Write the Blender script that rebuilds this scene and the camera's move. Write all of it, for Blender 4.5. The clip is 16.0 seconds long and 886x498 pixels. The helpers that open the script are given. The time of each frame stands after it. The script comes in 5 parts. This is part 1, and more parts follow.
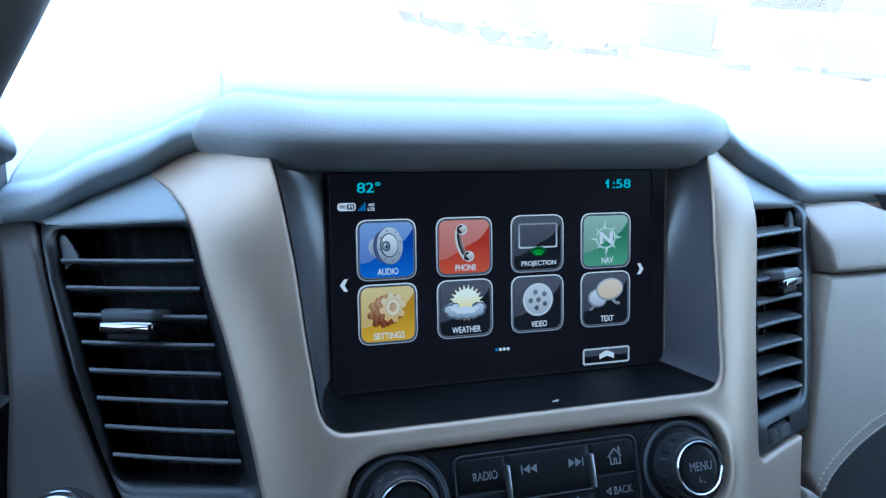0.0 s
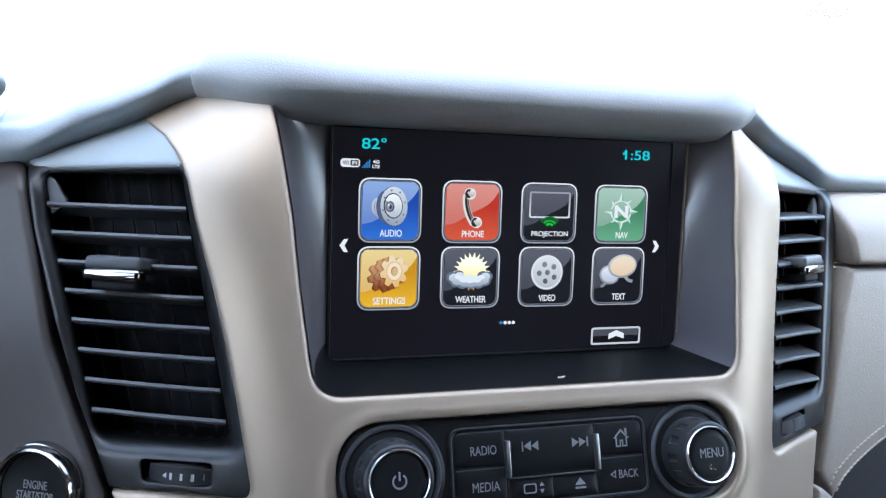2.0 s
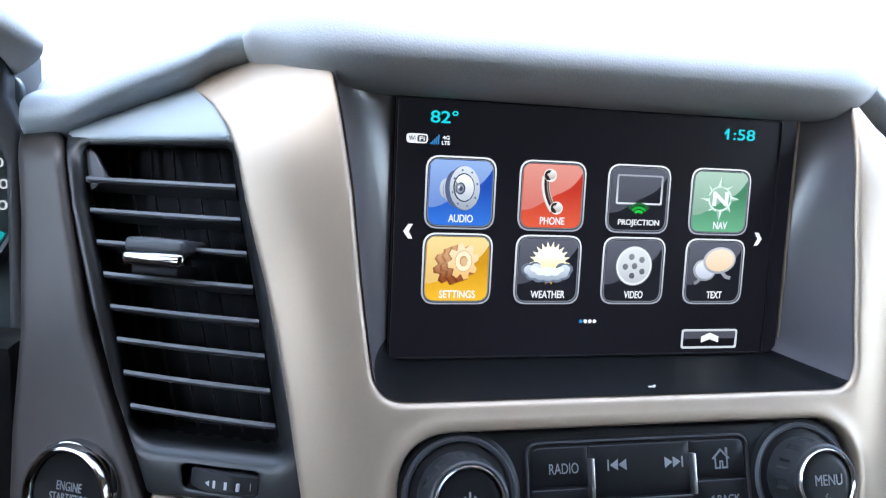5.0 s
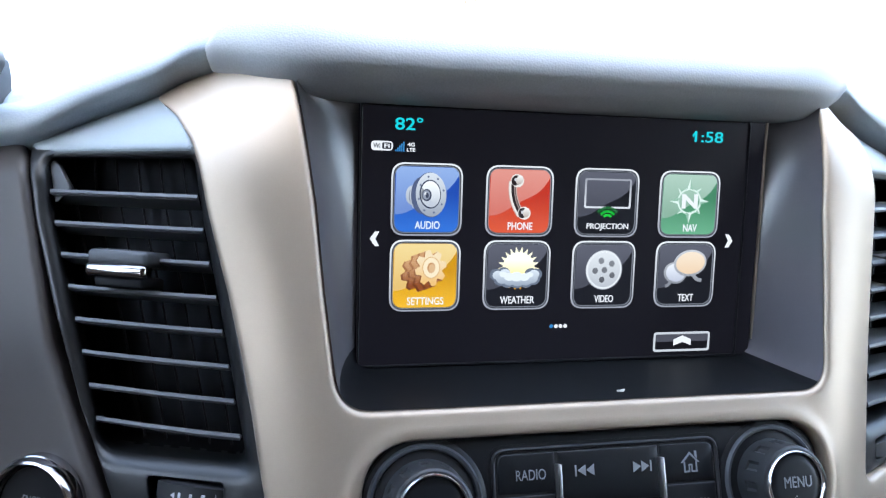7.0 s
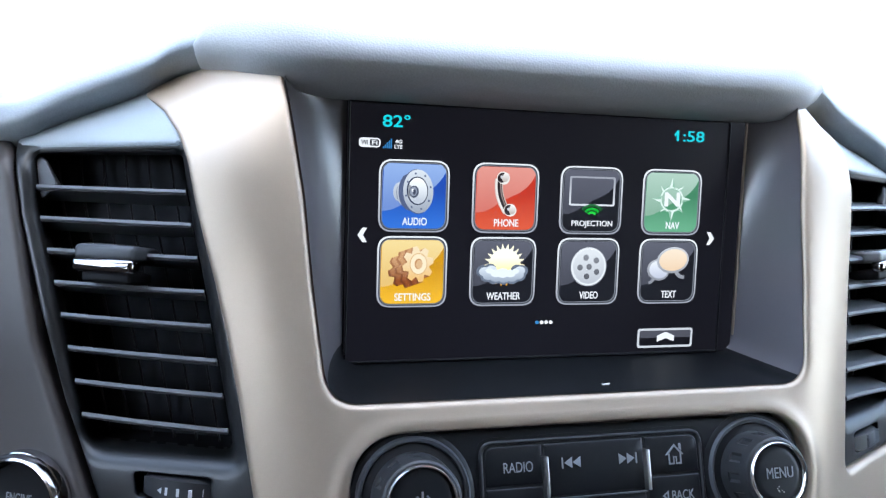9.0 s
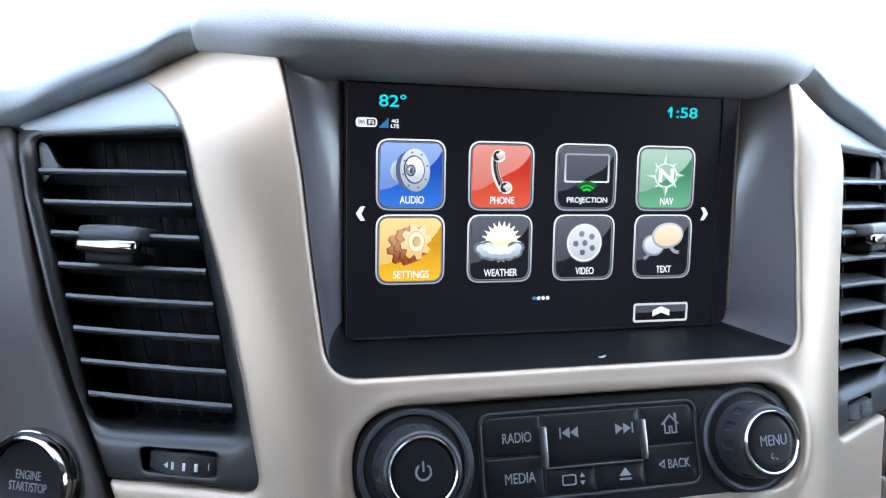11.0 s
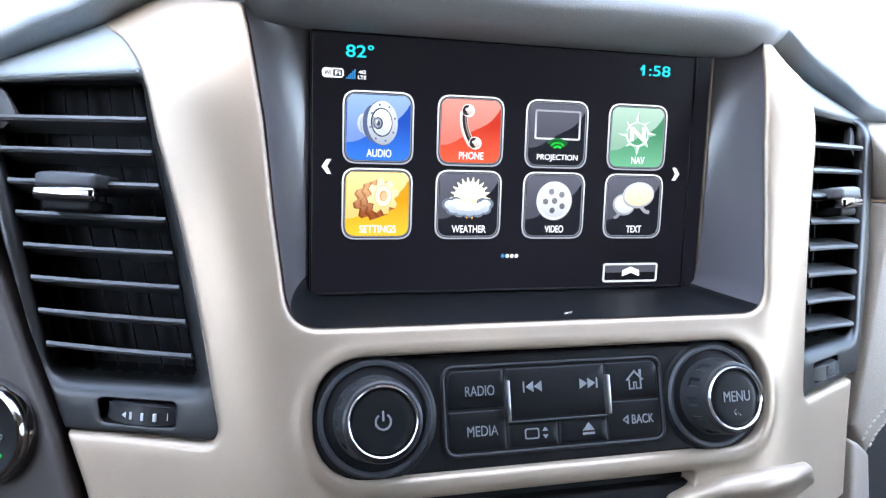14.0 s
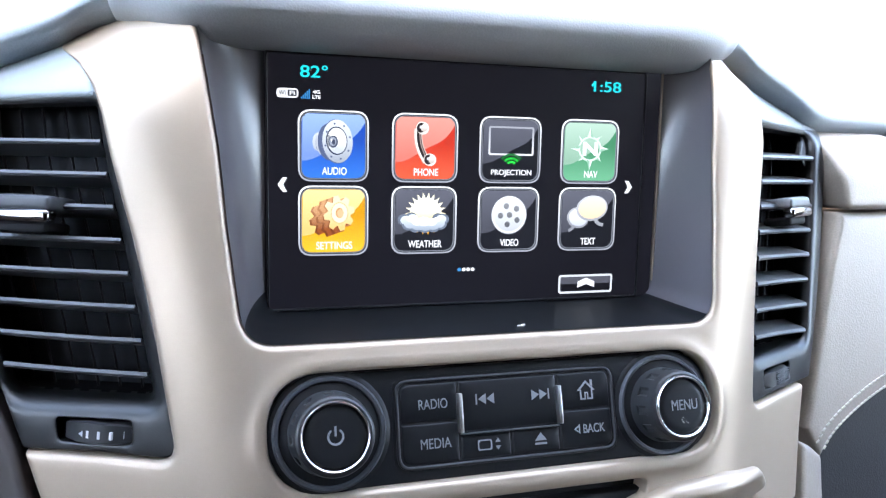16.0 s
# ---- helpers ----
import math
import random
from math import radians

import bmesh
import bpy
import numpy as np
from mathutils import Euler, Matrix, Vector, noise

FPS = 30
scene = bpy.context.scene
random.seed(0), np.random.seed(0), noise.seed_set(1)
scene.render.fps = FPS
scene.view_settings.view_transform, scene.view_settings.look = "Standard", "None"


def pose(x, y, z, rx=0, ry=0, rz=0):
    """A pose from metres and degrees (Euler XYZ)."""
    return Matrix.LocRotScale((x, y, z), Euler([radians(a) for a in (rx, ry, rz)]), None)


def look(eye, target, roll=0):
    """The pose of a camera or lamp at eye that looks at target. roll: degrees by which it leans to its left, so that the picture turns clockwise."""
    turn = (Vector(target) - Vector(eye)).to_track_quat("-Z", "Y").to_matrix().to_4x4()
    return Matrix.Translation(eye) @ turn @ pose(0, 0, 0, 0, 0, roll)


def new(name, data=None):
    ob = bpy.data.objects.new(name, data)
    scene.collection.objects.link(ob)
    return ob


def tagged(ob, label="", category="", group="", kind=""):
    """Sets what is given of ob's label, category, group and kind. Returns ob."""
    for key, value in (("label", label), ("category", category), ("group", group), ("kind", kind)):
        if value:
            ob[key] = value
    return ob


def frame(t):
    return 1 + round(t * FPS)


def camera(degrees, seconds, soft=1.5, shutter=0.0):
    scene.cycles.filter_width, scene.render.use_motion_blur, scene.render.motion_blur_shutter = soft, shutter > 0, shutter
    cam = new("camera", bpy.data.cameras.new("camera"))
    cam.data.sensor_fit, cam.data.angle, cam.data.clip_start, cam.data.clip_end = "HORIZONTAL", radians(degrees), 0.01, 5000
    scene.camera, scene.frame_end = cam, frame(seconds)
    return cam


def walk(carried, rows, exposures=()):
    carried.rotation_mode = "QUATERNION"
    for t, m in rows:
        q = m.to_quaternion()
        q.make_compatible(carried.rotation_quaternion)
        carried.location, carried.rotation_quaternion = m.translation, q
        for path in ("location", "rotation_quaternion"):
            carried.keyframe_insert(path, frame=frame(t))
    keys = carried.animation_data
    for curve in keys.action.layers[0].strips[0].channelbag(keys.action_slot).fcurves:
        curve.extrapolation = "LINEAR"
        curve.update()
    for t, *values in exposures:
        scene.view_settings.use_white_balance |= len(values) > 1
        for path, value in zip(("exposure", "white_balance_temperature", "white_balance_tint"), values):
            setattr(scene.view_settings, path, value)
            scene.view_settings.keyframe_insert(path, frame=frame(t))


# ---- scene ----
from mathutils.geometry import delaunay_2d_cdt

# The console leans back; everything on it is laid out in its own frame (x right, y into the dash, z up the screen).
LEAN = -15.2
M = pose(0, 0, 1.35, LEAN)
cam = camera(62.2, 16.0, soft=1.25)
PATH = [
    (0, (-0.14099, -0.34698, 0.04831), (0.4596, 1.5522, -0.1314), -0.88),
    (0.1, (-0.14164, -0.34393, 0.04939), (0.5056, 1.5412, -0.1165), -1.26),
    (0.2, (-0.13243, -0.35197, 0.03726), (0.5075, 1.5389, -0.0856), -1.97),
    (0.3, (-0.12843, -0.35224, 0.03421), (0.5149, 1.5360, -0.1094), -1.45),
    (0.4, (-0.12544, -0.35267, 0.03225), (0.5204, 1.5342, -0.1177), -0.94),
    (0.5, (-0.12525, -0.35177, 0.03498), (0.5495, 1.5226, -0.1428), -0.39),
    (1, (-0.12465, -0.34888, 0.03070), (0.5358, 1.5301, -0.1517), -0.70),
    (1.5, (-0.12749, -0.34384, 0.02850), (0.5344, 1.5329, -0.1706), 1.17),
    (2, (-0.13567, -0.33133, 0.03038), (0.4484, 1.5727, -0.1530), 1.71),
    (2.5, (-0.13849, -0.31970, 0.01791), (0.4304, 1.5831, -0.2184), 2.05),
    (3, (-0.14728, -0.31207, 0.02675), (0.3517, 1.6133, -0.1831), 1.35),
    (3.5, (-0.13974, -0.30779, 0.02678), (0.3761, 1.6111, -0.2009), 1.63),
    (4, (-0.13889, -0.30315, 0.02738), (0.3590, 1.6223, -0.1841), 1.70),
    (6.3, (-0.13271, -0.28489, 0.02632), (0.2999, 1.6509, -0.2294), 3.04),
    (6.5, (-0.13253, -0.29248, 0.02778), (0.3197, 1.6401, -0.2183), 1.98),
    (7, (-0.12354, -0.29473, 0.02857), (0.3416, 1.6386, -0.1859), 1.66),
    (7.5, (-0.12781, -0.29418, 0.02867), (0.3279, 1.6422, -0.1778), 2.35),
    (8, (-0.12908, -0.29507, 0.02884), (0.3539, 1.6332, -0.1912), 2.75),
    (8.2, (-0.12783, -0.29495, 0.02373), (0.3743, 1.6326, -0.1560), 2.25),
    (10.3, (-0.12595, -0.30048, 0.02169), (0.3877, 1.6230, -0.1688), 1.53),
    (10.5, (-0.12637, -0.30142, 0.01987), (0.3837, 1.6230, -0.1711), 1.57),
    (11, (-0.12643, -0.30263, 0.01834), (0.3864, 1.6188, -0.1944), 0.93),
    (11.5, (-0.12323, -0.29897, 0.01698), (0.3797, 1.6233, -0.2112), 1.31),
    (12, (-0.12500, -0.30010, 0.01161), (0.3883, 1.6199, -0.2124), 1.64),
    (12.5, (-0.12480, -0.30302, 0.01153), (0.3964, 1.6145, -0.2154), 1.40),
    (13, (-0.12455, -0.30639, 0.01466), (0.4042, 1.6084, -0.2179), 1.36),
    (13.5, (-0.12332, -0.30096, 0.00882), (0.4037, 1.6140, -0.2257), 1.64),
    (14, (-0.11731, -0.30324, 0.00672), (0.4268, 1.6038, -0.2525), 1.66),
    (14.5, (-0.11475, -0.30368, 0.00751), (0.4477, 1.5965, -0.2624), 1.68),
    (15, (-0.11211, -0.30447, 0.00682), (0.4371, 1.5998, -0.2614), 1.66),
    (15.5, (-0.11754, -0.30484, 0.00691), (0.4286, 1.6026, -0.2446), 0.39),
    (16, (-0.10705, -0.31197, 0.01264), (0.4769, 1.5846, -0.2361), 1.11),
]
EXPO = 3.58
LOOKS = [(0.0, EXPO + 0.06, 4800, -4), (0.4, EXPO + 0.08, 4560, -6), (0.6, EXPO + 0.08, 4540, -6), (1.0, EXPO + 0.30, 5650, 1), (1.5, EXPO + 0.45, 5870, 3), (2.1, EXPO + 0.76, 6020, 5),
         (2.5, EXPO + 1.02, 6090, 5), (3.0, EXPO + 1.00, 6110, 5), (4.0, EXPO + 0.95, 6110, 5), (6.5, EXPO + 1.01, 6110, 5), (7.0, EXPO + 0.86, 6090, 5), (8.0, EXPO + 0.88, 6080, 5),
         (10.5, EXPO + 0.97, 6080, 5), (12.5, EXPO + 1.24, 6120, 6), (14.5, EXPO + 1.42, 6200, 7), (16.0, EXPO + 1.40, 6150, 7)]
walk(cam, [(t, M @ look(eye, target, roll)) for t, eye, target, roll in PATH], LOOKS)

# ---- daylight ----
SUN_UP, SUN_SIDE = 46.0, 185.0
world = bpy.data.worlds.new("sky")
scene.world = world
world.use_nodes = True
nt = world.node_tree
sky = nt.nodes.new("ShaderNodeTexSky")
sky.sky_type, sky.sun_disc = "NISHITA", False
sky.air_density, sky.dust_density, sky.ozone_density = 0.9, 5.0, 0.5
sky.sun_elevation, sky.sun_rotation = radians(SUN_UP), radians(SUN_SIDE)
nt.links.new(sky.outputs[0], nt.nodes["Background"].inputs[0])
nt.nodes["Background"].inputs[1].default_value = 0.15
sun = new("sun", bpy.data.lights.new("sun", "SUN"))
sun.data.energy, sun.data.angle, sun.data.color = 4.8, radians(0.6), (1.0, 0.85, 0.67)
sun.matrix_world = look((8 * math.sin(radians(SUN_SIDE)), 8 * math.cos(radians(SUN_SIDE)), 1.4 + 8 * math.tan(radians(SUN_UP))), (0, 0, 1.4))


# ---- materials ----
def mat(name, col, rough=0.5, metal=0.0, grain=900.0, bump=0.1, vary=0.12, cells=False, coat=0.0, dist=0.0004, wear=0.06, shine=0.5):
    """A surface with a base colour, two scales of variation and a fine relief; grain is in cells a metre."""
    m = bpy.data.materials.new(name)
    m.use_nodes = True
    n, l = m.node_tree.nodes, m.node_tree.links
    b = n["Principled BSDF"]
    b.inputs["Metallic"].default_value = metal
    b.inputs["Specular IOR Level"].default_value = shine
    b.inputs["Coat Weight"].default_value = coat
    b.inputs["Coat Roughness"].default_value = 0.12
    tc = n.new("ShaderNodeTexCoord")
    big = n.new("ShaderNodeTexNoise")
    big.inputs["Scale"].default_value, big.inputs["Detail"].default_value = 22.0, 4.0
    fine = n.new("ShaderNodeTexVoronoi" if cells else "ShaderNodeTexNoise")
    fine.inputs["Scale"].default_value = grain
    if not cells:
        fine.inputs["Detail"].default_value = 3.0
    src = tc.outputs["Object"]
    l.new(src, fine.inputs["Vector"])
    l.new(src, big.inputs["Vector"])
    ramp = n.new("ShaderNodeMapRange")
    ramp.inputs["To Min"].default_value, ramp.inputs["To Max"].default_value = 1 - vary, 1 + vary
    l.new(big.outputs["Fac"], ramp.inputs["Value"])
    fr = n.new("ShaderNodeMapRange")
    fr.inputs["To Min"].default_value, fr.inputs["To Max"].default_value = 1 - vary * 0.7, 1 + vary * 0.7
    l.new(fine.outputs["Distance" if cells else "Fac"], fr.inputs["Value"])
    mul = n.new("ShaderNodeMath")
    mul.operation = "MULTIPLY"
    l.new(ramp.outputs[0], mul.inputs[0])
    l.new(fr.outputs[0], mul.inputs[1])
    mix = n.new("ShaderNodeVectorMath")
    mix.operation = "SCALE"
    mix.inputs[0].default_value = col
    l.new(mul.outputs[0], mix.inputs["Scale"])
    l.new(mix.outputs[0], b.inputs["Base Color"])
    rr = n.new("ShaderNodeMapRange")
    rr.inputs["To Min"].default_value, rr.inputs["To Max"].default_value = max(rough - wear, 0.02), rough + wear
    l.new(big.outputs["Fac"], rr.inputs["Value"])
    l.new(rr.outputs[0], b.inputs["Roughness"])
    if bump:
        bp = n.new("ShaderNodeBump")
        bp.inputs["Strength"].default_value, bp.inputs["Distance"].default_value = bump, dist
        l.new(fine.outputs["Distance" if cells else "Fac"], bp.inputs["Height"])
        l.new(bp.outputs[0], b.inputs["Normal"])
    return m


def glow(name, col, strength=1.0, rough=0.3, top=None, z0=0.0, z1=1.0):
    """Lit picture elements behind the display's glossy cover."""
    m = bpy.data.materials.new(name)
    m.use_nodes = True
    b = m.node_tree.nodes["Principled BSDF"]
    b.inputs["Base Color"].default_value = (0.006, 0.006, 0.008, 1)
    b.inputs["Roughness"].default_value = rough
    b.inputs["Specular IOR Level"].default_value = 0.22
    b.inputs["Emission Color"].default_value = (*col, 1)
    b.inputs["Emission Strength"].default_value = 0.60 * strength / 2 ** EXPO
    if top:
        n, l = m.node_tree.nodes, m.node_tree.links
        tc, sp, mr, mx = n.new("ShaderNodeTexCoord"), n.new("ShaderNodeSeparateXYZ"), n.new("ShaderNodeMapRange"), n.new("ShaderNodeMix")
        mx.data_type = "RGBA"
        mr.inputs["From Min"].default_value, mr.inputs["From Max"].default_value = z0, z1
        for socket in mx.inputs:
            if socket.type == "RGBA" and socket.name == "A":
                socket.default_value = (*col, 1)
            if socket.type == "RGBA" and socket.name == "B":
                socket.default_value = (*top, 1)
        l.new(tc.outputs["Object"], sp.inputs[0])
        l.new(sp.outputs["Z"], mr.inputs["Value"])
        l.new(mr.outputs[0], mx.inputs[0])
        l.new(mx.outputs[2], b.inputs["Emission Color"])
    return m


def srgb(*c):
    return tuple((v / 255 / 12.92) if v < 10 else ((v / 255 + 0.055) / 1.055) ** 2.4 for v in c)


SILVER = mat("satin_champagne_paint", (0.356, 0.282, 0.211), 0.43, 0.48, 2600, 0.07, 0.08, shine=0.4)
TAUPE = mat("satin_taupe_paint", (0.037, 0.031, 0.028), 0.48, 0.1, 2600, 0.04, 0.05)
PLASTIC = mat("charcoal_plastic", (0.0105, 0.0108, 0.0118), 0.40, 0, 1800, 0.25, 0.15, dist=0.0002, shine=0.22)
TAB_LIT = mat("lit_tab_plastic", (0.13, 0.132, 0.135), 0.4, 0, 1800, 0.2, 0.12, dist=0.0002)
PLASTIC_MID = mat("slate_plastic", (0.045, 0.047, 0.051), 0.46, 0, 1800, 0.25, 0.15, dist=0.0002, shine=0.35)
BLACK = mat("black_void_plastic", (0.009, 0.009, 0.010), 0.6, 0, 700, 0.1, 0.2, shine=0.2)
VOID = mat("duct_black", (0.016, 0.017, 0.0187), 0.8, 0, 700, 0.1, 0.2, shine=0.06)
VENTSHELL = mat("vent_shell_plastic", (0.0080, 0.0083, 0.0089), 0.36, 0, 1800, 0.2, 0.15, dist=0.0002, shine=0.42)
# Top of the vent shell: the skylight on it is put into this colour.
HOUSING_LIT = mat("lit_housing_top", (0.20, 0.225, 0.24), 0.45, 0, 1600, 0.15, 0.1, dist=0.0002)
# Recess walls and floor: one plastic, light and shade put into two colours.
RECESS = mat("lit_recess_plastic", (0.084, 0.079, 0.086), 0.31, 0, 1800, 0.12, 0.12, dist=0.0002, shine=0.85)
LEDGE_SHADED = mat("shaded_ledge_plastic", (0.0065, 0.007, 0.008), 0.4, 0, 1500, 0.2, 0.15, dist=0.0002, shine=0.16)
WHITE = mat("sky_bright_silver", (0.8, 0.81, 0.82), 0.3, 0, 1800, 0.05, 0.05)
DIAL = mat("dial_face", (0.045, 0.06, 0.064), 0.3, 0, 400, 0.02, 0.1)
SLAT = mat("slat_plastic", (0.058, 0.060, 0.062), 0.40, 0, 1800, 0.15, 0.12, dist=0.0002)
RUBBER = mat("knob_rubber", (0.019, 0.0195, 0.0205), 0.4, 0, 1500, 0.15, 0.15, dist=0.0002, shine=0.4)
BUTTON = mat("button_plastic", (0.0098, 0.0102, 0.0112), 0.36, 0, 2500, 0.12, 0.1, dist=0.0001, shine=0.24)
CHROME = mat("chrome", (0.85, 0.85, 0.86), 0.10, 1.0, 300, 0.0, 0.03, wear=0.03)
SMOKED = mat("dark_smoked_chrome", (0.26, 0.25, 0.25), 0.10, 1.0, 300, 0.0, 0.06, wear=0.04)
BRUSHED = mat("brushed_silver", (0.55, 0.55, 0.55), 0.34, 1.0, 900, 0.02, 0.08)
LEATHER = mat("grained_dash_vinyl", (0.272, 0.306, 0.336), 0.5, 0, 1100, 0.13, 0.08, cells=True, dist=0.0005)
BROWVINYL = mat("grained_hood_vinyl", (0.274, 0.276, 0.280), 0.5, 0, 1100, 0.13, 0.08, cells=True, dist=0.0005)
HIDE = mat("taupe_leather", (0.28, 0.24, 0.20), 0.42, 0, 900, 0.2, 0.1, cells=True, dist=0.0005)
HIDE_DARK = mat("dark_leather", (0.02, 0.02, 0.021), 0.5, 0, 900, 0.2, 0.2, cells=True, dist=0.0005, shine=0.3)
THREAD = mat("pale_thread", (0.50, 0.47, 0.40), 0.7, 0, 3000, 0.3, 0.1)
MARKS = mat("white_print", (0.46, 0.46, 0.47), 0.5, 0, 900, 0.0, 0.06)
PRINT = mat("printed_legend", (0.20, 0.205, 0.215), 0.5, 0, 900, 0.0, 0.06)
LINT = mat("lint", (0.42, 0.40, 0.36), 0.8, 0, 900, 0.2, 0.1)
HEADLINER = mat("headliner_fabric", (0.13, 0.12, 0.11), 0.9, 0, 500, 0.3, 0.08)
DOORTRIM = mat("door_trim", (0.13, 0.092, 0.066), 0.6, 0, 500, 0.3, 0.12)

# ---- builders ----
RIG = {}


def thing(name, at, label, category, group="", kind="", m=None):
    """A top-level Empty in the console's frame, at a place on it."""
    ob = new(name)
    ob.empty_display_size = 0.02
    ob.matrix_world = (M if m is None else m) @ Matrix.Translation(at)
    RIG[ob] = Vector(at)
    return tagged(ob, label, category, group, kind)


def part(name, bm, material, parent, label="", sharp=40):
    """Links a bmesh, drawn in the frame of its thing's group, as one mesh under a thing or a part."""
    top = parent
    while top.parent:
        top = top.parent
    bmesh.ops.translate(bm, vec=-RIG[top], verts=bm.verts)
    me = bpy.data.meshes.new(name)
    bm.to_mesh(me)
    bm.free()
    me.shade_smooth()
    me.set_sharp_from_angle(angle=radians(sharp))
    me.materials.append(material)
    ob = new(name, me)
    ob.parent = parent
    return tagged(ob, label)


def loose(name, bm, material, label, category, kind="", group="", sharp=40, m=None):
    """A top-level thing of one mesh."""
    c = sum((v.co for v in bm.verts), Vector()) / len(bm.verts)
    c.z = min(v.co.z for v in bm.verts)
    bmesh.ops.translate(bm, vec=-c, verts=bm.verts)
    me = bpy.data.meshes.new(name)
    bm.to_mesh(me)
    bm.free()
    me.shade_smooth()
    me.set_sharp_from_angle(angle=radians(sharp))
    me.materials.append(material)
    ob = new(name, me)
    ob.matrix_world = (M if m is None else m) @ Matrix.Translation(c)
    return tagged(ob, label, category, group, kind)


def face_line(z):
    return -0.032 + 0.28 * z


def side_line(x, z):
    return -0.0258 + 0.53 * (abs(x) - 0.132) + 0.176 * (z + 0.008)


def bend(x, z):
    """The dash front: a leaning middle that turns back at both sides and rolls under the top pad."""
    a, b, k = face_line(z), side_line(x, z) - 0.0010, 0.007
    h = max(k - abs(a - b), 0) / k
    return max(a, b) + h * h * k / 4 + 0.025 * (max(z - 0.02, 0) / 0.035) ** 2 * max(abs(x) - 0.105, 0) / 0.06


def passenger_line(x, z):
    return 0.016 + 0.12 * (x - 0.222) + 0.10 * (z + 0.012)


def outline(pts, step=0.002, mm=0.001):
    """A closed line through corners (x, z, radius) in millimetres, each rounded."""
    out, n = [], len(pts)
    P = [Vector((p[0], p[1])) * mm for p in pts]
    R = [(p[2] if len(p) > 2 else 0) * mm for p in pts]
    for i in range(n):
        a, b, c = P[i - 1], P[i], P[(i + 1) % n]
        u, w = (a - b), (c - b)
        lu, lw = u.length, w.length
        u, w = u / lu, w / lw
        ang = math.acos(max(-1, min(1, u.dot(w))))
        if R[i] <= 0 or ang > 3.12:
            out.append(b)
            continue
        t = min(R[i] / math.tan(ang / 2), 0.48 * lu, 0.48 * lw)
        for k in range(9):
            s = k / 8
            out.append((b + u * t) * (1 - s) ** 2 + b * 2 * s * (1 - s) + (b + w * t) * s * s)
    line = []
    for i, p in enumerate(out):
        q = out[(i + 1) % len(out)]
        k = max(1, math.ceil((q - p).length / step))
        line += [p.lerp(q, j / k) for j in range(k)]
    keep = [line[0]]
    for p in line[1:]:
        if (p - keep[-1]).length > step * 0.15:
            keep.append(p)
    return np.array([tuple(p) for p in keep])


def mirror(pts):
    return [(-p[0], *p[1:]) for p in reversed(pts)]


def inside(pts, poly):
    x, z = pts[:, 0][:, None], pts[:, 1][:, None]
    a, b = poly, np.roll(poly, -1, 0)
    dz = b[:, 1] - a[:, 1]
    cross = ((a[:, 1] > z) != (b[:, 1] > z)) & (x < (b[:, 0] - a[:, 0]) * (z - a[:, 1]) / np.where(dz == 0, 1e-12, dz) + a[:, 0])
    return cross.sum(1) % 2 == 1


def reach(pts, poly):
    a, b = poly, np.roll(poly, -1, 0)
    d = b - a
    ap = pts[:, None] - a[None]
    t = np.clip((ap * d).sum(2) / np.maximum((d * d).sum(1), 1e-14), 0, 1)
    return np.sqrt(((ap - t[..., None] * d) ** 2).sum(2)).min(1)


